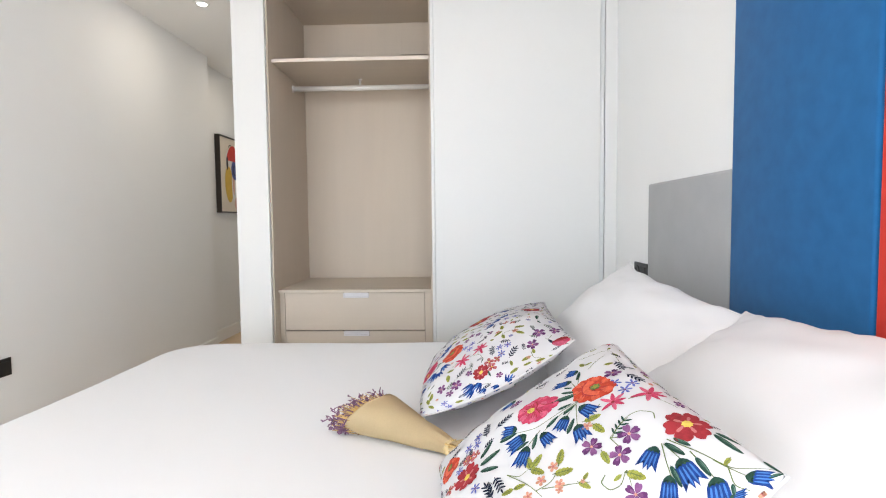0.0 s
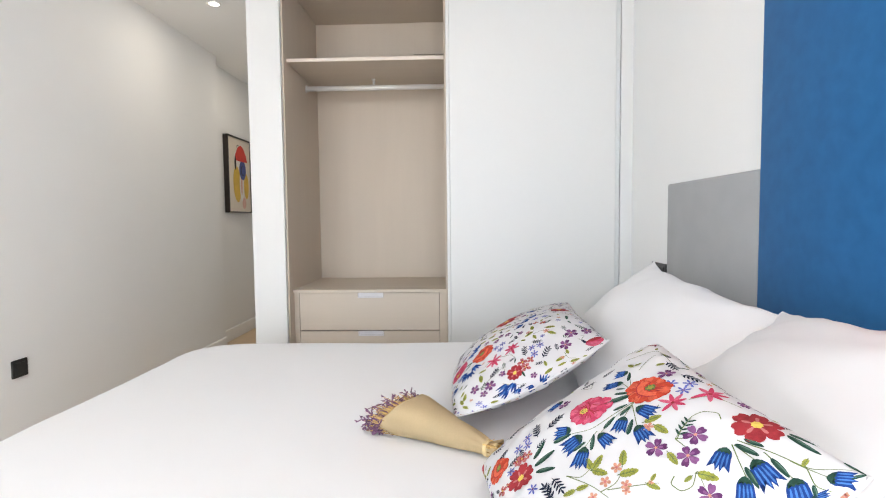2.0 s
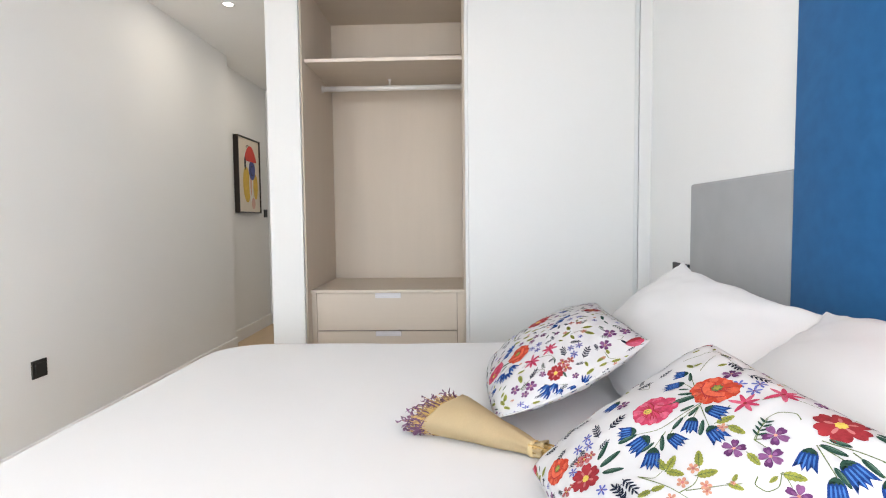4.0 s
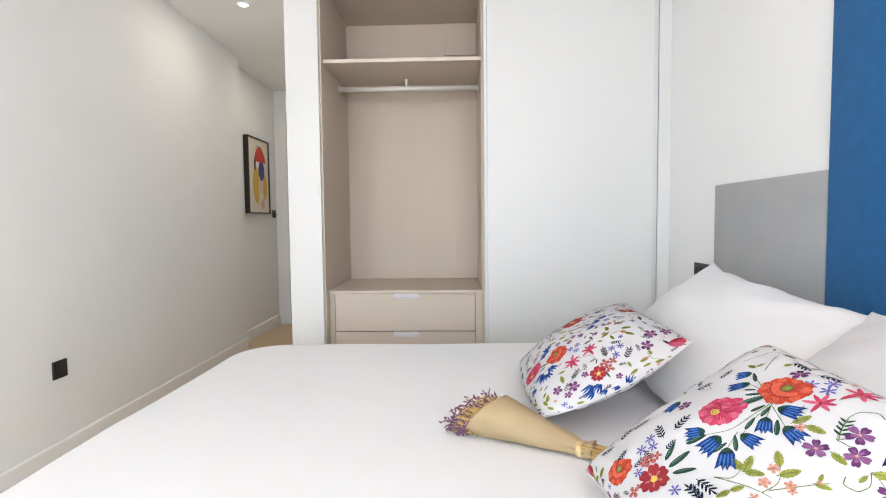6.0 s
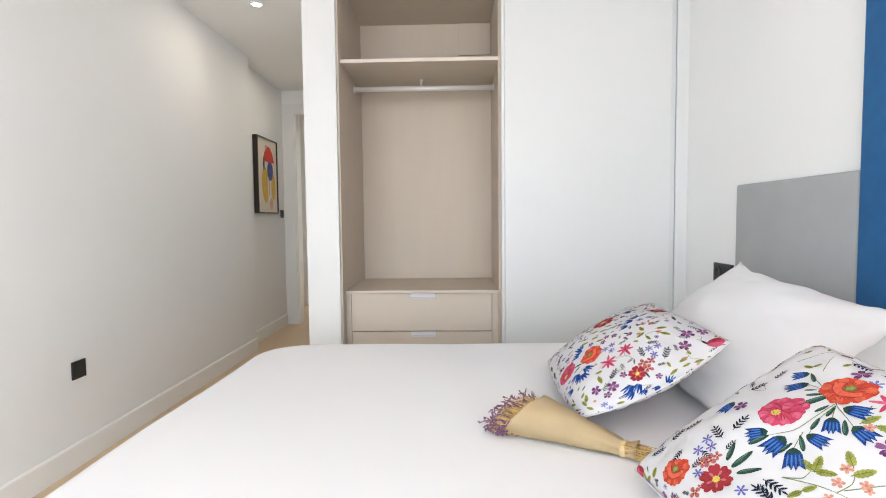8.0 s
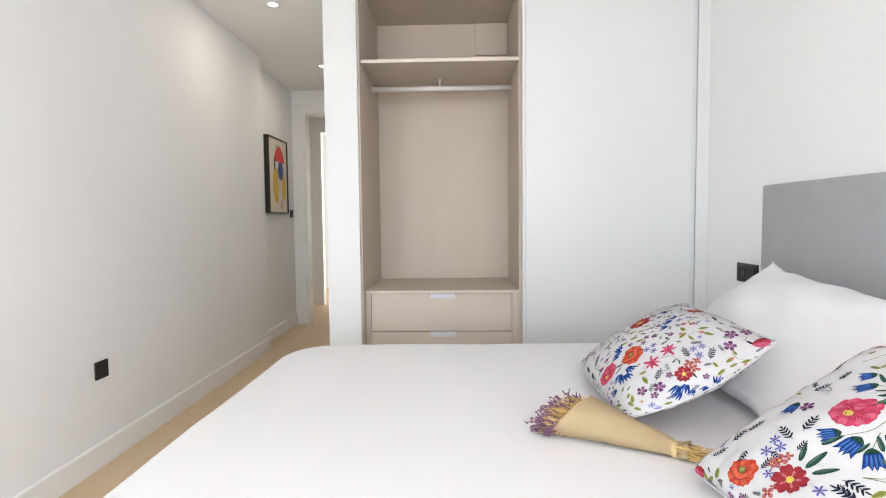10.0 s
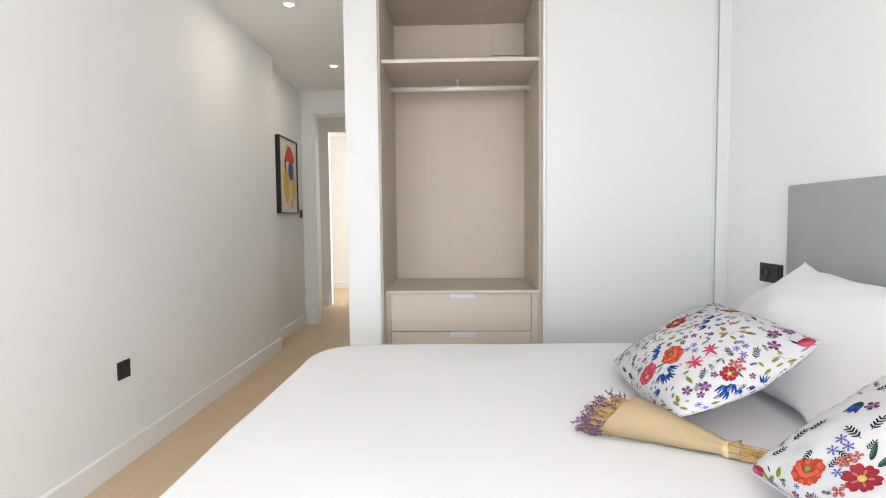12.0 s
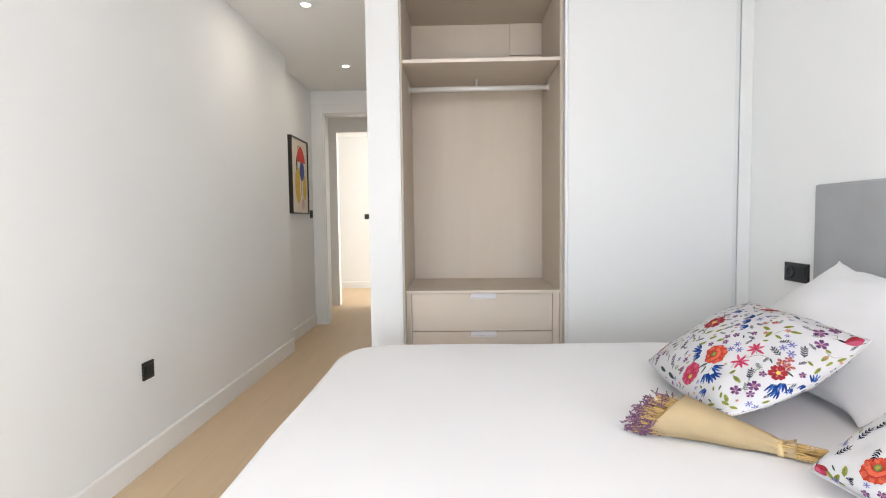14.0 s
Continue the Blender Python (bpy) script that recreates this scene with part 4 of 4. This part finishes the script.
LIME_A = [(-0.663, -0.558, -0.645, -0.465), (-0.716, -0.548, -0.816, -0.558), (-0.816, -0.849, -0.78, -0.795), (-0.856, -0.868, -0.939, -0.849), (-0.443, 0.274, -0.332, 0.274), (-0.486, 0.263, -0.507, 0.133), (-0.497, 0.432, -0.517, 0.598), (-0.578, 0.432, -0.645, 0.517), (-0.548, 0.251, -0.617, 0.263), (-0.926, 0.475, -0.943, 0.355), (-0.917, 0.528, -0.868, 0.528), (-0.981, 0.507, -0.996, 0.636), (-0.974, 0.454, -0.976, 0.355), (-0.974, 0.286, -0.984, 0.18), (-0.907, 0.239, -0.947, 0.239), (-0.995, -0.528, -0.997, -0.432)]
LIME_A += [(0.121, -0.286, 0.084, -0.18), (0.024, -0.18, 0.0, -0.072), (-0.024, -0.332, -0.072, -0.239), (-0.144, -0.298, -0.192, -0.204), (0.012, -0.486, -0.036, -0.388), (0.097, -0.06, 0.06, 0.036), (0.41, -0.343, 0.332, -0.239), (-0.816, -0.947, -0.681, -1.0), (-0.943, -0.856, -0.984, -0.802), (-0.885, -0.83, -0.816, -0.787)]
PEACH_A = [(-0.931, 0.443, -0.926, 0.475), (-0.996, 0.528, -0.997, 0.558), (-0.558, 0.421, -0.548, 0.465), (-0.454, 0.204, -0.465, 0.239), (-0.024, -0.239, -0.036, -0.216)]
TULIP_A = [(-0.912, 0.756, -0.974, 1.0)]
SPRIG_A = [(-0.874, 0.239, -0.724, 0.475), (-0.772, 0.06, -0.645, 0.084), (-0.896, 0.121, -0.907, 0.204), (-0.809, -0.443, -0.716, -0.298), (0.228, -0.681, 0.286, -0.475), (0.168, -0.88, 0.239, -0.78), (-0.636, 0.192, -0.681, 0.298), (-0.663, 0.654, -0.626, 0.636), (-0.32, 0.286, -0.251, 0.274), (0.421, -0.399, 0.343, -0.274), (0.636, -0.984, 0.626, -0.896), (-0.979, -0.486, -0.979, -0.399), (-0.99, -0.18, -0.986, -0.084), (-0.558, 0.962, -0.672, 0.968), (-0.976, 0.843, -0.974, 0.74)]
VINE_A = [(-0.891, -0.598, -0.836, -0.497), (-0.538, 0.787, -0.672, 0.862)]
STEM_A = [(-0.588, -0.251, -0.645, -0.097, -0.756, -0.06), (-0.568, -0.072, -0.626, -0.121), (-0.558, -0.377, -0.598, -0.486), (-0.787, -0.343, -0.764, -0.286, -0.795, -0.228, -0.836, -0.263, -0.836, -0.309), (-0.823, 0.716, -0.849, 0.74, -0.795, 0.809, -0.78, 0.764), (-0.922, -0.309, -0.962, -0.204, -0.984, -0.06), (-0.862, -0.626, -0.843, -0.507, -0.802, -0.41), (-0.355, -0.578, -0.343, -0.69), (-0.421, -0.607, -0.454, -0.716), (0.454, -0.598, 0.388, -0.517, 0.332, -0.626, 0.192, -0.626), (-0.885, 0.497, -0.955, 0.497, -0.979, 0.578), (-0.528, 0.251, -0.528, 0.399)]
MOTIFS = (("printed_poppy", poppy, POPPY_A, POPPY_B), ("printed_rose", rose, ROSE_A, ROSE_B), ("printed_red_flower", red, RED_A, RED_B),
          ("printed_violet", purple, PURPLE_A, PURPLE_B), ("printed_star_flower", star, STAR_A, STAR_B), ("printed_blossom", peach, PEACH_A, PEACH_B),
          ("printed_lily", lily, LILY_A, LILY_B), ("printed_tulip", tulip, TULIP_A, TULIP_B), ("printed_bluebell", bell, (), BELL_B), ("printed_slender_bell", small_bell, BELL_A, ()),
          ("printed_leaf", leaf_print, LEAF_A, LEAF_B), ("printed_green_leaf", lime_leaf, LIME_A, LIME_B), ("printed_sprig", sprig, SPRIG_A, SPRIG_B),
          ("printed_pansy", pansy, PANSY_A, PANSY_B), ("printed_vine", vine, VINE_A, VINE_B))
RND = random.Random(21)
for cush, on, half_u, half_v, which in ((cushA, onA, 0.262, 0.195, 2), (cushB, onB, 0.207, 0.20, 3)):
    laid = [(row, [spread(q) for q in r]) for row in MOTIFS for r in row[which]]
    for row, r in laid:
        pr = Print()
        row[1](pr, RND)
        lay(pr, cush, on, half_u, half_v, *r, row[0])
    # small sprays that fill the ground between the large flowers
    taken = [(r[0], r[1], min(LONGEST[row[0]], math.hypot((r[2] - r[0]) * half_u, (r[3] - r[1]) * half_v)) / 0.2 * (0.95 if row[0] in ROUND else 0.45)) for row, r in laid]
    taken += [((r[0] + r[2]) / 2, (r[1] + r[3]) / 2, 0.06) for row, r in laid]
    for tries in range(5000):
        u, v = RND.uniform(-1.42, 1.11), RND.uniform(-1.11, 1.11)
        if which == 3 and max(abs(u), abs(v)) < 0.86:
            continue
        if any(math.hypot(u - a, v - b) < d + 0.034 for a, b, d in taken):
            continue
        taken.append((u, v, 0.034 if which == 2 else 0.05))
        name, fn, size = RND.choice((("printed_sprig", sprig, 0.018), ("printed_green_leaf", lime_leaf, 0.013), ("printed_star_flower", star, 0.007), ("printed_sprig", sprig, 0.015), ("printed_leaf", leaf_print, 0.015),
                                     ("printed_vine", vine, 0.022), ("printed_violet", purple, 0.009), ("printed_leaf", leaf_print, 0.017), ("printed_green_leaf", lime_leaf, 0.012), ("printed_blossom", peach, 0.005)))
        a = RND.uniform(0, math.tau)
        pr = Print()
        fn(pr, RND)
        lay(pr, cush, on, half_u, half_v, u, v, u + size / half_u * math.cos(a), v + size / half_v * math.sin(a), name)
    for s in (STEM_A if which == 2 else STEM_B):
        s = [spread(q) for q in s]
        u, v = s[0], s[1]
        pr = Print()
        pr.line([((s[i] - u) * half_u, (s[i + 1] - v) * half_v) for i in range(0, len(s), 2)], 0.0013, OLIVE, 0.2)
        lay(pr, cush, on, half_u, half_v, u, v, u, v + 0.01, "printed_stem", True)

# ---- bouquet of dried lavender ----
bq = thing("dried_bouquet", (1.98, 1.42, BZ), "dried lavender bouquet wrapped in kraft paper, lying on the bed", "bouquet")
Q0 = Vector((1.908, 1.488, 0))     # middle of the wrapper's mouth
Q1 = Vector((2.098, 1.370, 0))     # the tied neck
QD = (Q1 - Q0).normalized()
QS = Vector((-QD.y, QD.x, 0))


def q_at(s, a, b):
    """s metres from the mouth towards the neck, a across, b above the bed."""
    return Q0 + QD * s + QS * a + Vector((0, 0, BZ + b)) - Vector(bq.location)


QL = (Q1 - Q0).length
bm = bmesh.new()
QN, QM = 34, 30
rows_q = []
for i in range(QN + 1):
    s = i / QN
    if s < 0.9:
        k = s / 0.9
        w, h = 0.066 * (1 - k) + 0.0155 * k, 0.045 * (1 - k) ** 0.8 + 0.0135 * k
    else:
        k = (s - 0.9) / 0.1
        w, h = 0.0155 + 0.007 * k, 0.0135 + 0.004 * k
    row = []
    for j in range(QM):
        a = math.tau * j / QM
        crease = 1 + 0.025 * math.sin(3 * a + 5 * s) + 0.045 * noise.noise(Vector((math.cos(a) * 1.5, math.sin(a) * 1.5, s * 4))) + (0.16 * math.sin(7 * a + 1.0) * (s - 0.55) * 2.2 if s > 0.55 else 0.0)
        x, z = w * math.cos(a) * crease, h * math.sin(a) * crease
        along = s * (QL + 0.022)
        if i < 20:
            along += (-0.004 + 0.014 * math.cos(a) + 0.036 * max(0.0, math.sin(a))) * (1 - i / 20)
        if i == 0:
            along += 0.003 * math.sin(5 * a) - 0.004 * math.sin(2 * a)
        row.append(bm.verts.new(q_at(along, x, max(0.0012, z + h * 0.97))))
    rows_q.append(row)
for r0, r1 in zip(rows_q, rows_q[1:]):
    for j in range(QM):
        bm.faces.new((r0[j], r0[(j + 1) % QM], r1[(j + 1) % QM], r1[j]))
bmesh.ops.solidify(bm, geom=list(bm.faces), thickness=0.0006)
part("wrapping_paper", bm, KRAFT, bq, "creased kraft paper cone", smooth=True)
# tie
bm = bmesh.new()
ringv = []
for j in range(26):
    a = math.tau * j / 26
    c = Vector((0.0178 * math.cos(a), max(-0.0130, 0.0156 * math.sin(a))))
    along = 0.885 * (QL + 0.022) + 0.0012 * math.sin(2 * a)
    ringv.append([bm.verts.new(q_at(along + da, c.x * k, c.y * k + 0.0142)) for da, k in ((-0.0058, 0.99), (-0.0052, 1.06), (0.0, 1.09), (0.0052, 1.06), (0.0058, 0.99))])
for j in range(26):
    for k in range(4):
        bm.faces.new((ringv[j][k], ringv[(j + 1) % 26][k], ringv[(j + 1) % 26][k + 1], ringv[j][k + 1]))
bmesh.ops.recalc_face_normals(bm, faces=bm.faces)
part("tie", bm, RAFFIA, bq, "pale flat raffia tie", smooth=True)


def twig(bm, pts, r0, r1):
    rings = []
    for i, p in enumerate(pts):
        r = r0 + (r1 - r0) * i / (len(pts) - 1)
        d = (pts[min(i + 1, len(pts) - 1)] - pts[max(i - 1, 0)]).normalized()
        x = d.orthogonal().normalized()
        y = d.cross(x)
        rings.append([bm.verts.new(p + x * r * math.cos(k * math.tau / 4) + y * r * math.sin(k * math.tau / 4)) for k in range(4)])
    for a, b in zip(rings, rings[1:]):
        for k in range(4):
            bm.faces.new((a[k], a[(k + 1) % 4], b[(k + 1) % 4], b[k]))


rq = random.Random(9)
tail, straw, spikes = bmesh.new(), bmesh.new(), bmesh.new()
for i in range(46):
    a, b = rq.uniform(-0.015, 0.015), rq.uniform(0.002, 0.028)
    e = rq.uniform(0.07, 0.15)
    twig(tail, [q_at(QL - 0.01, a, b), q_at(QL + 0.03, a * 1.2, b), q_at(QL + e, a * 1.6 + rq.uniform(-0.014, 0.014), max(0.002, b * 0.9 + rq.uniform(-0.008, 0.010)))], 0.0015, 0.0011)
for i in range(14):
    a = rq.uniform(0.3, math.pi - 0.3)
    p0 = q_at(QL - 0.004 + rq.uniform(-0.004, 0.008), 0.015 * math.cos(a), 0.015 + 0.014 * math.sin(a))
    d = QD * rq.uniform(-0.3, 1.0) + QS * rq.uniform(-0.6, 0.6) + Vector((0, 0, rq.uniform(0.1, 0.5)))
    twig(tail, [p0, p0 + d * 0.010, p0 + d * 0.022 - Vector((0, 0, 0.003))], 0.0006, 0.0004)


def loose(scale):
    return Vector((rq.uniform(-1, 1), rq.uniform(-1, 1), rq.uniform(-1, 1))) * scale


for i in range(800):
    r, ang = math.sqrt(rq.random()), rq.uniform(0, math.tau)
    ca, sa = r * math.cos(ang), r * math.sin(ang)
    bare = sa > 0.05 and ca < 0.6 and rq.random() < 0.78
    p0 = q_at(0.068 + 0.01 * ca + 0.026 * max(0.0, sa), ca * 0.036, 0.034 + sa * 0.026)
    reach = (0.004 + 0.046 * rq.random() ** 1.3) * (1.25 if not bare else 1.0) - 0.001 - 0.012 * ca - 0.020 * max(0.0, sa)
    p1 = q_at(-reach, ca * 0.060 + rq.uniform(-0.016, 0.016), max(0.003, 0.038 + sa * 0.038 + rq.uniform(-0.014, 0.014)))
    mid = (p0 + p1) / 2 + loose(0.005)
    twig(straw, [p0, mid, p1], 0.0009, 0.0006)
    if bare:
        continue
    # a curled flower spike: small buds strung along a wandering line
    d = ((p1 - mid).normalized() + loose(0.75)).normalized()
    c = p1 - d * 0.006
    line = [c.copy()]
    for k in range(rq.randint(4, 8)):
        d = (d + loose(0.35)).normalized()
        c = c + d * 0.0036
        c.z = max(c.z, 0.002)
        line.append(c.copy())
        if rq.random() < 0.82:
            one = bmesh.new()
            bmesh.ops.create_icosphere(one, subdivisions=1, radius=rq.uniform(0.0013, 0.0025))
            m = Matrix.Translation(c + loose(0.0014)) @ (d + loose(0.5)).to_track_quat("Z", "Y").to_matrix().to_4x4() @ Matrix.Diagonal((0.8, 0.8, 1.9, 1))
            bmesh.ops.transform(one, matrix=m, verts=one.verts)
            join(spikes, one)
    twig(spikes, line, 0.0009, 0.0006)
tagged(part("cut_stem", tail, STRAW, bq, "thin straw-coloured cut stems"), kind="stuff")
tagged(part("stem_tuft", straw, STRAW, bq, "thin dry flower stems"), kind="stuff")
tagged(part("lavender_bloom", spikes, LAVND, bq, "faded purple lavender heads"), kind="stuff")


# ---- sockets and switches ----
def plate_bm(w, h, d):
    return box(-w / 2, -h / 2, 0, w / 2, h / 2, d, 0.0018, 2)


def wall_plate(name, m, gangs, label, category):
    """A black wall plate in its own plane: x along the wall, y up, z out of the wall. gangs: what sits in it."""
    t = new(name)
    t.matrix_world = m
    t.empty_display_size = 0.05
    bpy.context.view_layer.update()
    tagged(t, label, category)
    n = len(gangs)
    w = 0.082 + 0.071 * (n - 1)
    part("frame", plate_bm(w, 0.082, 0.009), BLACK, t)
    for i, g in enumerate(gangs):
        cx = (i - (n - 1) / 2) * 0.071
        if g == "socket":
            b = bmesh.new()
            prof = [(0.0, 0.0095), (0.0185, 0.0095), (0.0195, 0.0120), (0.0215, 0.0130), (0.0285, 0.0130), (0.0290, 0.009)]
            rings = [[b.verts.new((cx + max(r, 0.0003) * math.cos(a), max(r, 0.0003) * math.sin(a), z)) for a in [math.tau * k / 36 for k in range(36)]] for r, z in prof]
            for r0, r1 in zip(rings, rings[1:]):
                for k in range(36):
                    b.faces.new((r0[k], r0[(k + 1) % 36], r1[(k + 1) % 36], r1[k]))
            bmesh.ops.recalc_face_normals(b, faces=b.faces)
            ins = part("insert", b, BLACK2, t, smooth=True)
            for s in (-1, 1):
                part("hole", cyl((cx + s * 0.0095, 0, 0.0092), (cx + s * 0.0095, 0, 0.0099), 0.0026, 12), GAP, ins)
        else:
            b = box(cx - 0.0275, -0.0275, 0.009, cx + 0.0275, 0.0275, 0.0125, 0.0012)
            for v in b.verts:
                if v.co.z > 0.011:
                    v.co.z += v.co.y * 0.05
            part("rocker", b, BLACK2, t)
    return t


def on_left(x, y, z):
    return Matrix.Translation((x, y, z)) @ Matrix(((0, 0, 1, 0), (1, 0, 0, 0), (0, 1, 0, 0), (0, 0, 0, 1)))


def on_right(x, y, z):
    return Matrix.Translation((x, y, z)) @ Matrix(((0, 0, -1, 0), (-1, 0, 0, 0), (0, 1, 0, 0), (0, 0, 0, 1)))


wall_plate("wall_socket", on_left(0.0, 2.597, 0.442), ["rocker"], "square black wall outlet plate low on the white wall", "socket")
wall_plate("wall_socket", on_right(RW, 2.559, 0.869), ["socket", "rocker"], "black double plate with socket and switch beside the headboard", "socket")
wall_plate("light_switch", on_left(-0.115, 5.70, 1.195), ["rocker"], "small black light switch below the picture", "switch")
wall_plate("light_switch", Matrix.Translation((-0.056, 8.75, 1.19)) @ pose(0, 0, 0, 90, 0, 0), ["rocker"], "small black light switch on the far wall", "switch")

# ---- framed picture in the corridor ----
PY0, PY1, PZ0, PZ1, PX = 4.972, 5.487, 1.193, 1.910, -0.113
pic = thing("framed_picture", (PX, (PY0 + PY1) / 2, PZ0), "abstract figure print in red, blue and ochre, dark wood frame", "picture")
FD, FW = 0.046, 0.012
bm = box(PX, PY0, PZ0, PX + FD, PY0 + FW, PZ1, 0.001)
box(PX, PY1 - FW, PZ0, PX + FD, PY1, PZ1, 0.001, bm=bm)
box(PX, PY0 + FW, PZ0, PX + FD, PY1 - FW, PZ0 + FW, 0.001, bm=bm)
box(PX, PY0 + FW, PZ1 - FW, PX + FD, PY1 - FW, PZ1, 0.001, bm=bm)
part("frame", local(bm, pic), FRAMEB, pic, "slim dark wooden frame")
bm = box(PX + 0.002, PY0 + FW, PZ0 + FW, PX + 0.034, PY1 - FW, PZ1 - FW)
canvas = part("canvas", local(bm, pic), PAPER, pic, "cream paper")


def blot(name, cy, cz, ry, rz, material, layer, squash=0.0, lean=0.0, cut=None):
    """A flat painted shape on the picture, cy and cz from its lower left corner."""
    b = bmesh.new()
    vs = []
    for i in range(40):
        a = math.tau * i / 40
        y, z = ry * math.cos(a) * (1 + squash * math.sin(a)), rz * math.sin(a)
        if cut is not None:
            z = max(z, cut)
        y += lean * z
        vs.append(b.verts.new((PX + 0.034 + 0.0006 * layer, PY0 + cy + y, PZ0 + cz + z)))
    b.faces.new(vs)
    part(name, local(b, pic), material, canvas)


blot("painted_shape", 0.20, 0.27, 0.085, 0.17, A_YEL, 1, 0.0, -0.05)
blot("painted_shape", 0.405, 0.26, 0.055, 0.125, A_YEL, 1)
blot("painted_shape", 0.30, 0.28, 0.045, 0.17, A_WHT, 2)
blot("painted_shape", 0.295, 0.30, 0.02, 0.13, A_PNK, 3)
blot("painted_shape", 0.255, 0.52, 0.115, 0.085, A_WHT, 2)
blot("painted_shape", 0.325, 0.415, 0.075, 0.095, A_BLU, 4)
blot("painted_shape", 0.325, 0.410, 0.040, 0.050, A_BLK, 5)
blot("painted_shape", 0.33, 0.412, 0.034, 0.043, A_BLU, 6)
blot("painted_shape", 0.29, 0.505, 0.14, 0.14, A_RED, 5, -0.25, 0.0, -0.01)
blot("painted_shape", 0.165, 0.47, 0.02, 0.065, A_BLK, 6)
blot("painted_shape", 0.345, 0.095, 0.045, 0.055, A_PNK, 2)
blot("painted_shape", 0.24, 0.628, 0.035, 0.02, A_BLK, 1)
blot("painted_shape", 0.24, 0.625, 0.028, 0.016, PAPER, 2)

# ---- floor planks ----
def plank_mesh(w, l):
    b = box(-w / 2, -l / 2, -0.012, w / 2, l / 2, 0.0)
    top = [e for e in b.edges if all(v.co.z > -0.001 for v in e.verts)]
    bmesh.ops.bevel(b, geom=top, offset=0.0004, segments=1, affect="EDGES")
    return mesh_of("plank", b, OAK)


PW, PL = 0.19, 1.26
PLANKS = {}
rng = random.Random(4)
for i in range(-8, 17):
    x = -0.25 + i * PW
    end = 8.85 if x < 2.4 else 6.4
    y0 = BACK if i >= 0 else 5.4
    y1 = y0 + PL * (0.25 + 0.7 * rng.random())
    while y0 < end - 0.05:
        y1 = min(y1, end)
        size = round(y1 - y0, 3)
        if size not in PLANKS:
            PLANKS[size] = plank_mesh(PW - 0.0003, size - 0.0003)
        ob = new("plank", PLANKS[size])
        ob.location = (x, (y0 + y1) / 2, 0.0)
        ob.parent = floor
        y0, y1 = y1, y1 + PL
